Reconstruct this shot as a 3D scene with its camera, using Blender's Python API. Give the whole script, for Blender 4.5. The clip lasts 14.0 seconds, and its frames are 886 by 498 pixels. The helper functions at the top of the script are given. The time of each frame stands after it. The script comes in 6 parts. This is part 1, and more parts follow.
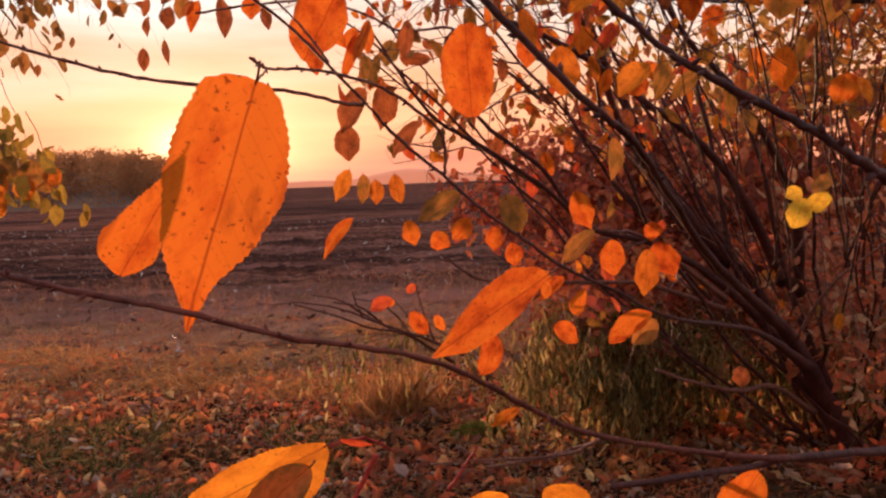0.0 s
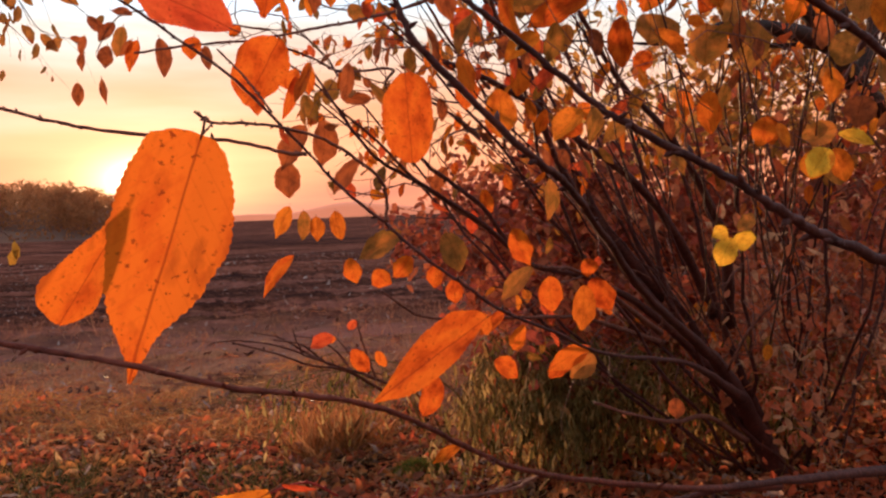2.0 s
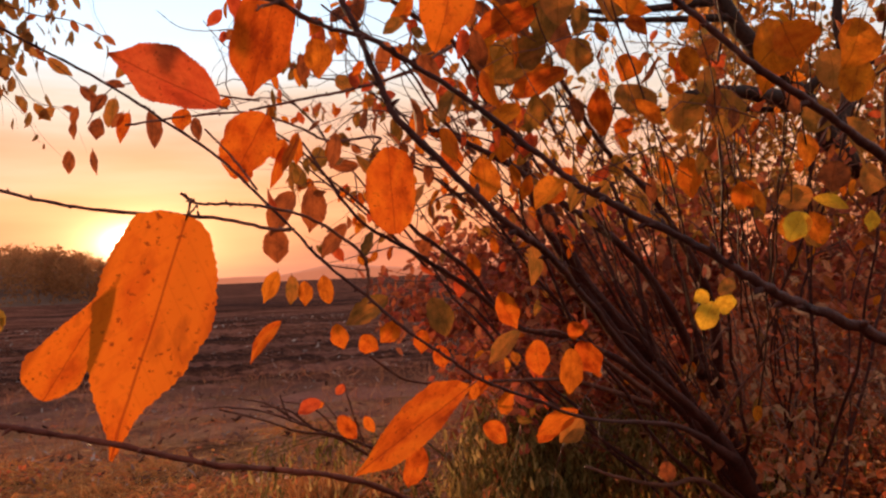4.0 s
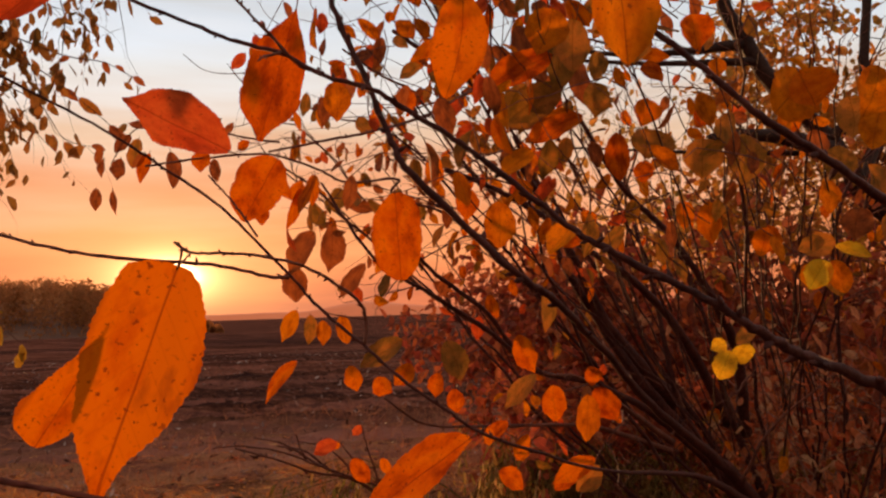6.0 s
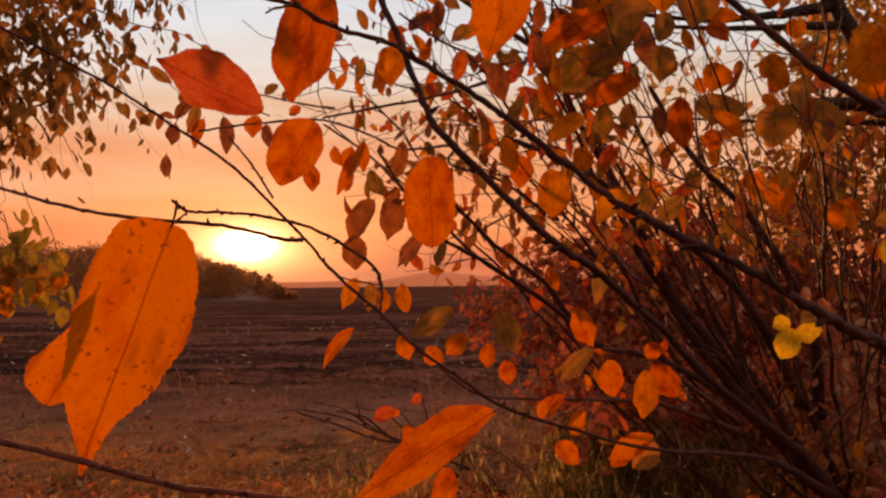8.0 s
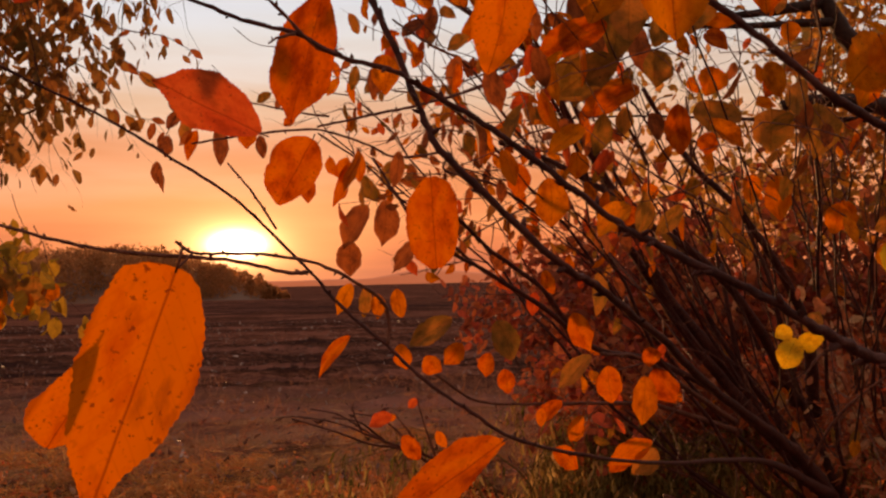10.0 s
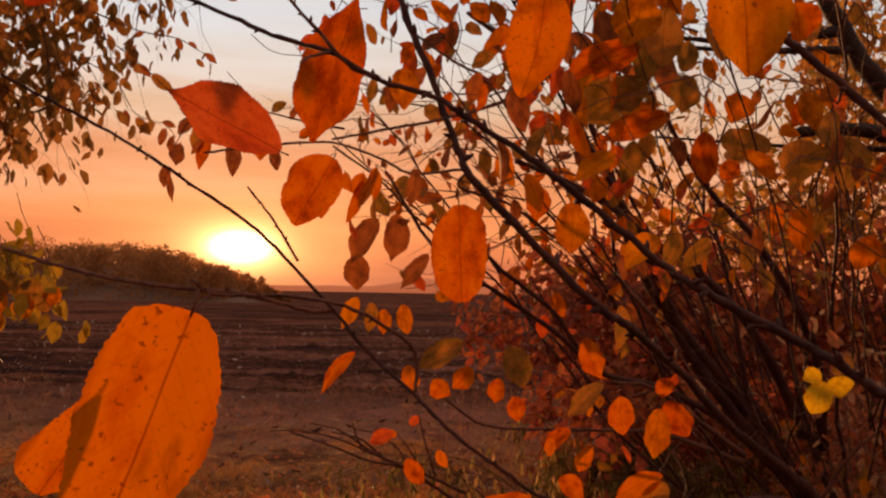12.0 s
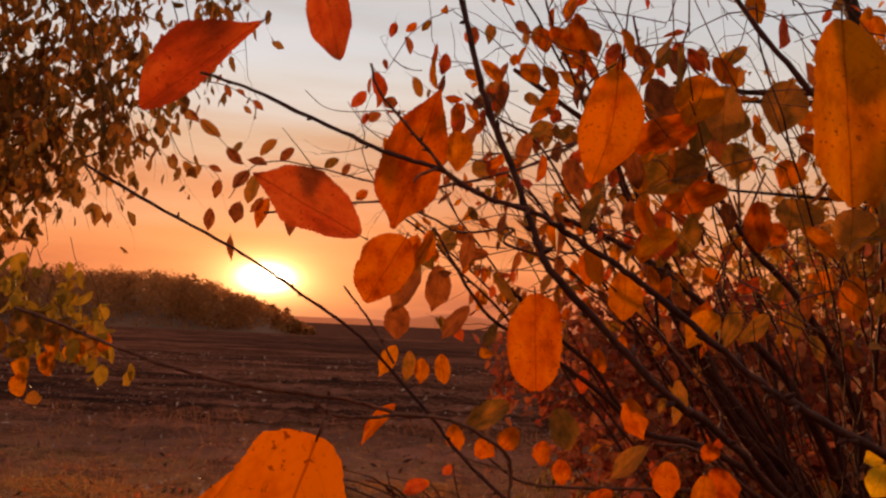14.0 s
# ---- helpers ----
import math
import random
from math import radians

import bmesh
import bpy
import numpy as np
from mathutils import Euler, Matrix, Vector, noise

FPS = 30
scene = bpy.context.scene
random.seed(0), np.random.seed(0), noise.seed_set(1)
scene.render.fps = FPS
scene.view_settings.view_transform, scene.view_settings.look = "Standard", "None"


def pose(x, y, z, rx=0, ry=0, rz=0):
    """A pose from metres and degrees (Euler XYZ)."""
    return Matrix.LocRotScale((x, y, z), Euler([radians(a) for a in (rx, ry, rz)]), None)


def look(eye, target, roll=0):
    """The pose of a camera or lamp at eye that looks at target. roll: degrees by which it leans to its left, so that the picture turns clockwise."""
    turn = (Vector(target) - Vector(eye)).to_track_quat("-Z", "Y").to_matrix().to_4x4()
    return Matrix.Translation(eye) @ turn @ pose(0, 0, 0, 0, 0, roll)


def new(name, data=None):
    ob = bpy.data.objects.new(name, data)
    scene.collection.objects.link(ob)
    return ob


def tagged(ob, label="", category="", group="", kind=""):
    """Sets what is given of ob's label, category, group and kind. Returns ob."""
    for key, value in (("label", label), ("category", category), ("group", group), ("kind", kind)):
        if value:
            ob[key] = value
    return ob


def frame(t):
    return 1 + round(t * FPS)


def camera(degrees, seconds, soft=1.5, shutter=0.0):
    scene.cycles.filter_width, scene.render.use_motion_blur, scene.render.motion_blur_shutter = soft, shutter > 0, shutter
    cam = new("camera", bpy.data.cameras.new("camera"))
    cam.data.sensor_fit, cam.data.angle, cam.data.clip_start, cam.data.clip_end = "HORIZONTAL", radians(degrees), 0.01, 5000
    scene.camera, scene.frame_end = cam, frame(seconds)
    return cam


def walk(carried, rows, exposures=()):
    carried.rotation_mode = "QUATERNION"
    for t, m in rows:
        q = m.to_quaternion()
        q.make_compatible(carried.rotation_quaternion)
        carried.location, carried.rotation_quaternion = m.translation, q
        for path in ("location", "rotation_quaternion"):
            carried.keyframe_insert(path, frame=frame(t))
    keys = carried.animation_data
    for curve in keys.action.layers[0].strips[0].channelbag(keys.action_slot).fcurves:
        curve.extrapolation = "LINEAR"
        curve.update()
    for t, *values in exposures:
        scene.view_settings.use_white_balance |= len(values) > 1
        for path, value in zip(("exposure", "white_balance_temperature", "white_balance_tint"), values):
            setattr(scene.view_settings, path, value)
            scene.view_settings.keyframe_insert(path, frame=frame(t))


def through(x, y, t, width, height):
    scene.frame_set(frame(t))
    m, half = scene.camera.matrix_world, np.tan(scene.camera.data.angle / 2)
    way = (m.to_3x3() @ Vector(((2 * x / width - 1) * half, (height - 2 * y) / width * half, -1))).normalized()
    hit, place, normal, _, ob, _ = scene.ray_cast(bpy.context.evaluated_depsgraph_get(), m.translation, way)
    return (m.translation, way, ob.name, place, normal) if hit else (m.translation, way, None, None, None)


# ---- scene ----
cam = camera(59.4, 14.0, soft=2.35)
PATH = [
    (0, (0.032, 0.047, 1.087), (0.012, 2.039, 0.911), -2.2),
    (0.5, (0.035, 0.044, 1.088), (0.04, 2.037, 0.925), -2.2),
    (1, (0.033, 0.039, 1.09), (0.081, 2.034, 0.944), -2.1),
    (1.5, (0.032, 0.035, 1.093), (0.13, 2.029, 0.97), -2.0),
    (2, (0.032, 0.035, 1.095), (0.167, 2.028, 0.999), -2.2),
    (2.5, (0.034, 0.028, 1.095), (0.19, 2.021, 1.044), -2.5),
    (3, (0.036, 0.025, 1.097), (0.203, 2.018, 1.087), -2.8),
    (5.5, (0.039, 0.021, 1.107), (0.185, 2.011, 1.251), -1.8),
    (6, (0.053, 0.026, 1.108), (0.16, 2.016, 1.269), -1.8),
    (6.5, (0.067, 0.03, 1.108), (0.119, 2.023, 1.267), -1.4),
    (7, (0.076, 0.037, 1.106), (0.069, 2.032, 1.251), -0.9),
    (7.5, (0.081, 0.041, 1.106), (0.027, 2.037, 1.23), -0.6),
    (8, (0.084, 0.049, 1.105), (0.004, 2.045, 1.196), -0.6),
    (10.5, (0.072, 0.063, 1.128), (0.018, 2.061, 1.211), -1.4),
    (11, (0.071, 0.074, 1.13), (0.015, 2.071, 1.233), -1.2),
    (11.5, (0.068, 0.083, 1.137), (0.009, 2.08, 1.244), -0.1),
    (12, (0.056, 0.091, 1.142), (-0.008, 2.087, 1.252), 1.0),
    (12.5, (0.042, 0.088, 1.153), (-0.043, 2.082, 1.278), 1.5),
    (13, (0.031, 0.082, 1.161), (-0.089, 2.072, 1.311), 1.9),
    (13.5, (0.024, 0.08, 1.167), (-0.109, 2.069, 1.336), 2.5),
    (14, (0.018, 0.076, 1.178), (-0.114, 2.062, 1.377), 2.6),
]
EXPOSURES = [(0.0, 1.02, 4830, -3), (3.0, 0.93, 4950, -2), (5.5, 0.38, 6400, 7.5), (7.0, 0.28, 6720, 11.5), (8.0, 0.21, 6900, 13.5), (11.0, 0.18, 7100, 14.5), (14.0, 0.08, 7400, 15.5)]
walk(cam, [(t, look(eye, target, roll)) for t, eye, target, roll in PATH], EXPOSURES)

# ---- world and light ----
SUN_AZ, SUN_EL = radians(-16.5), radians(2.95)
SUN_DIR = Vector((math.sin(SUN_AZ) * math.cos(SUN_EL), math.cos(SUN_AZ) * math.cos(SUN_EL), math.sin(SUN_EL)))


def make_world():
    """Sunset sky: a Nishita dome, warm haze low over the horizon and the bright aureole round the sun."""
    world = bpy.data.worlds.new("sunset_sky")
    scene.world = world
    world.use_nodes = True
    nt = world.node_tree
    nt.nodes.clear()
    link = nt.links.new

    def node(kind, **kw):
        n = nt.nodes.new(kind)
        for k, v in kw.items():
            n.inputs[k].default_value = v
        return n

    def maths(op, a, b=None):
        n = nt.nodes.new("ShaderNodeMath")
        n.operation = op
        for i, v in enumerate((a, b)):
            if v is None:
                continue
            if isinstance(v, (int, float)):
                n.inputs[i].default_value = v
            else:
                link(v, n.inputs[i])
        return n.outputs[0]

    coord = nt.nodes.new("ShaderNodeTexCoord").outputs["Generated"]
    nrm = nt.nodes.new("ShaderNodeVectorMath")
    nrm.operation = "NORMALIZE"
    link(coord, nrm.inputs[0])
    way = nrm.outputs[0]
    sep = nt.nodes.new("ShaderNodeSeparateXYZ")
    link(way, sep.inputs[0])
    height = sep.outputs["Z"]
    # thin cloud streaks along the horizon bend the heights of the colour bands
    scale = nt.nodes.new("ShaderNodeMapping")
    scale.inputs["Scale"].default_value = (1.6, 1.6, 13.0)
    link(way, scale.inputs[0])
    cloud = nt.nodes.new("ShaderNodeTexNoise")
    cloud.inputs["Scale"].default_value = 1.6
    cloud.inputs["Detail"].default_value = 5.0
    link(scale.outputs[0], cloud.inputs["Vector"])
    puff = maths("SUBTRACT", cloud.outputs["Fac"], 0.5)
    bent = maths("ADD", height, maths("MULTIPLY", puff, 0.17))
    ramp = nt.nodes.new("ShaderNodeValToRGB")
    cr = ramp.color_ramp
    stops = SKY_STOPS
    while len(cr.elements) < len(stops):
        cr.elements.new(0.5)
    for el, (pos, col) in zip(cr.elements, stops):
        el.position, el.color = pos, (*col, 1)
    link(maths("ADD", maths("MULTIPLY", bent, 1.0), 0.1), ramp.inputs[0])
    # the same streaks are a little lighter than the sky between them
    streak = maths("ADD", maths("MULTIPLY", puff, 0.55), 1.0)
    lit = nt.nodes.new("ShaderNodeVectorMath")
    lit.operation = "SCALE"
    link(ramp.outputs[0], lit.inputs[0])
    link(streak, lit.inputs["Scale"])
    dome = nt.nodes.new("ShaderNodeTexSky")
    dome.sky_type, dome.sun_disc = "NISHITA", False
    dome.sun_elevation, dome.sun_rotation = SUN_EL, SUN_AZ
    dome.dust_density = 3.0
    dim = nt.nodes.new("ShaderNodeVectorMath")
    dim.operation = "SCALE"
    link(dome.outputs[0], dim.inputs[0])
    dim.inputs["Scale"].default_value = 0.10
    dot = nt.nodes.new("ShaderNodeVectorMath")
    dot.operation = "DOT_PRODUCT"
    # the aureole is wider than high, drawn out by the haze
    flat = nt.nodes.new("ShaderNodeVectorMath")
    flat.operation = "MULTIPLY"
    flat.inputs[1].default_value = (1, 1, 1.9)
    link(way, flat.inputs[0])
    unit = nt.nodes.new("ShaderNodeVectorMath")
    unit.operation = "NORMALIZE"
    link(flat.outputs[0], unit.inputs[0])
    link(unit.outputs[0], dot.inputs[0])
    dot.inputs[1].default_value = Vector((SUN_DIR.x, SUN_DIR.y, SUN_DIR.z * 1.9)).normalized()
    near = maths("MAXIMUM", dot.outputs["Value"], 0.0)
    side = maths("ADD", maths("MULTIPLY", dot.outputs["Value"], 0.30), 0.70)
    mix = nt.nodes.new("ShaderNodeMix")
    mix.data_type = "RGBA"
    link(maths("MAXIMUM", side, 0.2), mix.inputs[0])
    link(dim.outputs[0], mix.inputs[6])
    link(lit.outputs[0], mix.inputs[7])
    total = mix.outputs[2]
    for power, strength, colour in SKY_GLOW:
        glow = nt.nodes.new("ShaderNodeVectorMath")
        glow.operation = "SCALE"
        glow.inputs[0].default_value = colour
        link(maths("MULTIPLY", maths("POWER", near, power), strength), glow.inputs["Scale"])
        plus = nt.nodes.new("ShaderNodeVectorMath")
        plus.operation = "ADD"
        link(total, plus.inputs[0])
        link(glow.outputs[0], plus.inputs[1])
        total = plus.outputs[0]
    back = nt.nodes.new("ShaderNodeBackground")
    back.inputs["Strength"].default_value = 1.0
    link(total, back.inputs["Color"])
    out = nt.nodes.new("ShaderNodeOutputWorld")
    link(back.outputs[0], out.inputs["Surface"])


SKY_STOPS = [(0.0, (0.12, 0.05, 0.04)), (0.09, (0.50, 0.13, 0.07)), (0.115, (0.66, 0.175, 0.072)), (0.15, (0.78, 0.225, 0.082)),
             (0.20, (0.80, 0.275, 0.105)), (0.26, (0.76, 0.35, 0.19)), (0.31, (0.71, 0.48, 0.335)), (0.36, (0.675, 0.595, 0.545)),
             (0.41, (0.635, 0.63, 0.63)), (0.46, (0.58, 0.62, 0.68)), (0.60, (0.56, 0.53, 0.52)), (1.0, (0.46, 0.41, 0.39))]
SKY_GLOW = [(4200, 12.0, (1.0, 0.88, 0.60)), (800, 2.0, (1.0, 0.62, 0.24)), (85, 0.48, (1.0, 0.46, 0.13)), (12, 0.06, (1.0, 0.5, 0.3))]
make_world()
lamp = bpy.data.lights.new("sun", "SUN")
lamp.energy, lamp.angle, lamp.color = 2.6, radians(1.0), (1.0, 0.50, 0.20)
sun = new("sun", lamp)
sun.matrix_world = look(SUN_DIR * 50, (0, 0, 0))


# ---- materials ----
class Nodes:
    """A small wrapper that builds one node material."""

    def __init__(self, name):
        self.mat = bpy.data.materials.new(name)
        self.mat.use_nodes = True
        self.nt = self.mat.node_tree
        self.nt.nodes.clear()
        self.out = self.nt.nodes.new("ShaderNodeOutputMaterial")

    def add(self, kind, *sources, **values):
        n = self.nt.nodes.new(kind)
        for key, v in values.items():
            n.inputs[key.replace("_", " ")].default_value = v
        for key, s in sources:
            self.nt.links.new(s, n.inputs[key])
        return n

    def maths(self, op, a, b=0.0, clamp=False):
        n = self.nt.nodes.new("ShaderNodeMath")
        n.operation, n.use_clamp = op, clamp
        for i, v in enumerate((a, b)):
            if isinstance(v, (int, float)):
                n.inputs[i].default_value = v
            else:
                self.nt.links.new(v, n.inputs[i])
        return n.outputs[0]

    def span(self, v, lo, hi, a=0.0, b=1.0):
        n = self.add("ShaderNodeMapRange", (0, v))
        for i, x in enumerate((lo, hi, a, b)):
            n.inputs[i + 1].default_value = x
        return n.outputs[0]

    def ramp(self, v, *stops):
        n = self.add("ShaderNodeValToRGB", (0, v))
        while len(n.color_ramp.elements) < len(stops):
            n.color_ramp.elements.new(0.5)
        for el, (pos, col) in zip(n.color_ramp.elements, stops):
            el.position, el.color = pos, (*col, 1)
        return n.outputs[0]

    def mix(self, fac, a, b, mode="MIX"):
        n = self.nt.nodes.new("ShaderNodeMix")
        n.data_type, n.blend_type = "RGBA", mode
        for i, v in ((0, fac), (6, a), (7, b)):
            if isinstance(v, (int, float)):
                n.inputs[i].default_value = v
            elif isinstance(v, tuple):
                n.inputs[i].default_value = (*v, 1)
            else:
                self.nt.links.new(v, n.inputs[i])
        return n.outputs[2]

    def noise(self, scale, detail=4.0, vector=None, rough=0.55):
        n = self.add("ShaderNodeTexNoise", Scale=scale, Detail=detail, Roughness=rough)
        if vector is not None:
            self.nt.links.new(vector, n.inputs["Vector"])
        return n.outputs["Fac"]

    def bump(self, height, strength=0.4, distance=0.01):
        return self.add("ShaderNodeBump", ("Height", height), Strength=strength, Distance=distance).outputs[0]

    def done(self, shader):
        self.nt.links.new(shader, self.out.inputs[0])
        return self.mat


def leaf_material(name, dark, mid, light, glow, through=0.5, islands=False):
    """A thin autumn leaf: mottled blade, midrib and side veins, brown spots, light passing through."""
    m = Nodes(name)
    uv = m.add("ShaderNodeTexCoord").outputs["UV"]
    if islands:
        rnd = m.add("ShaderNodeNewGeometry").outputs["Random Per Island"]
    else:
        rnd = m.add("ShaderNodeObjectInfo").outputs["Random"]
    sep = m.add("ShaderNodeSeparateXYZ", (0, uv))
    u, v = sep.outputs[0], sep.outputs[1]
    shift = m.add("ShaderNodeCombineXYZ", (0, m.maths("MULTIPLY", rnd, 37.0)), (1, m.maths("MULTIPLY", rnd, 11.0)))
    vec = m.add("ShaderNodeVectorMath", (0, uv), (1, shift.outputs[0])).outputs[0]
    blot = m.maths("ADD", m.maths("MULTIPLY", m.noise(2.6, 5.0, vec, 0.62), 2.2), -0.6)
    fine = m.noise(26.0, 3.0, vec)
    tone = m.maths("ADD", m.maths("MULTIPLY", m.maths("ADD", blot, m.maths("MULTIPLY", fine, 0.3)), 0.85), m.maths("MULTIPLY", rnd, 0.42))
    tone = m.maths("SUBTRACT", tone, 0.12)
    col = m.ramp(tone, (0.22, dark), (0.52, mid), (0.85, light))
    sway = m.maths("MULTIPLY", m.maths("SUBTRACT", m.noise(3.0, 2.0, vec), 0.5), 0.05)
    away = m.maths("ABSOLUTE", m.maths("SUBTRACT", m.maths("ADD", u, sway), 0.5))
    rib = m.span(away, 0.004, 0.014, 1.0, 0.0)
    q = m.maths("FRACT", m.maths("MULTIPLY", m.maths("SUBTRACT", v, m.maths("MULTIPLY", away, 0.55)), 9.0))
    side = m.span(m.maths("ABSOLUTE", m.maths("SUBTRACT", q, 0.5)), 0.0, 0.08, 0.15, 0.0)
    vein = m.maths("MAXIMUM", rib, side)
    # round spots that gather in clusters
    stretch = m.add("ShaderNodeMapping", (0, vec))
    stretch.inputs["Scale"].default_value = (1.0, 2.1, 1.0)
    long = stretch.outputs[0]
    spots = m.maths("MULTIPLY", m.span(m.noise(16.0, 2.0, long), 0.61, 0.66, 0.0, 0.85), m.span(m.noise(2.2, 2.0, long), 0.42, 0.56, 0.25, 1.0))
    spots2 = m.span(m.noise(4.0, 4.0, vec), 0.57, 0.75, 0.0, 0.55)
    rim = m.span(m.maths("ADD", away, m.maths("MULTIPLY", blot, 0.06)), 0.47, 0.55, 0.0, 0.5)
    brown = (mid[0] * 0.35, mid[1] * 0.3, 0.012)
    col = m.mix(m.maths("MAXIMUM", m.maths("MAXIMUM", spots, spots2), rim), col, brown)
    col = m.mix(m.maths("MULTIPLY", vein, 0.65), col, (mid[0] * 0.45, mid[1] * 0.35, 0.01))
    deep = m.mix(1.0, col, glow, "MULTIPLY")
    nrm = m.bump(m.maths("SUBTRACT", m.maths("MULTIPLY", blot, 0.45), m.maths("MULTIPLY", vein, 0.8)), 0.5, 0.002)
    blade = m.add("ShaderNodeBsdfPrincipled", ("Base Color", col), ("Normal", nrm), Roughness=0.62)
    blade.inputs["Specular IOR Level"].default_value = 0.06
    thin = m.add("ShaderNodeBsdfTranslucent", ("Color", deep), ("Normal", nrm))
    both = m.add("ShaderNodeMixShader", (1, blade.outputs[0]), (2, thin.outputs[0]))
    both.inputs[0].default_value = through
    return m.done(both.outputs[0])


def bark_material(name, dark, light, scale=90.0):
    m = Nodes(name)
    pos = m.add("ShaderNodeTexCoord").outputs["Object"]
    grain = m.noise(scale, 6.0, pos)
    patch = m.noise(scale * 0.12, 3.0, pos)
    col = m.ramp(m.maths("ADD", m.maths("MULTIPLY", grain, 0.6), m.maths("MULTIPLY", patch, 0.4)), (0.35, dark), (0.68, light))
    nrm = m.bump(m.maths("ADD", grain, m.maths("MULTIPLY", patch, 1.5)), 0.8, 0.005)
    skin = m.add("ShaderNodeBsdfPrincipled", ("Base Color", col), ("Normal", nrm), Roughness=0.65)
    skin.inputs["Specular IOR Level"].default_value = 0.2
    return m.done(skin.outputs[0])


def mixed_leaf_material(name, *cols, through=0.45, patch=None, drifts=(), single=False):
    """Small far leaves of one crown; each takes a tone of its own."""
    m = Nodes(name)
    rnd = m.add("ShaderNodeObjectInfo").outputs["Random"] if single else m.add("ShaderNodeNewGeometry").outputs["Random Per Island"]
    pos = m.add("ShaderNodeTexCoord").outputs["Object"]
    step = 1.0 / (len(cols) - 1)
    col = m.ramp(rnd, *[(i * step, c) for i, c in enumerate(cols)])
    col = m.mix(m.span(m.noise(60.0, 3.0, pos), 0.35, 0.7, 0.0, 0.4), col, (0.08, 0.03, 0.012))
    if patch:
        # whole drifts of one tone
        col = m.mix(m.span(m.noise(1.1, 4.0, pos, 0.6), 0.40, 0.62, 0.0, 0.75), col, m.mix(rnd, patch, tuple(0.35 * c for c in patch)))
    for i, (tone, scale, lo, hi) in enumerate(drifts):
        spot = m.add("ShaderNodeVectorMath", (0, pos)).outputs[0]
        spot.node.inputs[1].default_value = (13.7 * (i + 1), 5.1 * i, 2.9)
        col = m.mix(m.span(m.noise(scale, 4.0, spot, 0.65), lo, hi, 0.0, 0.85), col, m.mix(rnd, tone, tuple(0.3 * c for c in tone)))
    face = m.add("ShaderNodeBsdfPrincipled", ("Base Color", col), Roughness=0.6)
    face.inputs["Specular IOR Level"].default_value = 0.06
    thin = m.add("ShaderNodeBsdfTranslucent", ("Color", col))
    both = m.add("ShaderNodeMixShader", (1, face.outputs[0]), (2, thin.outputs[0]))
    both.inputs[0].default_value = through
    return m.done(both.outputs[0])


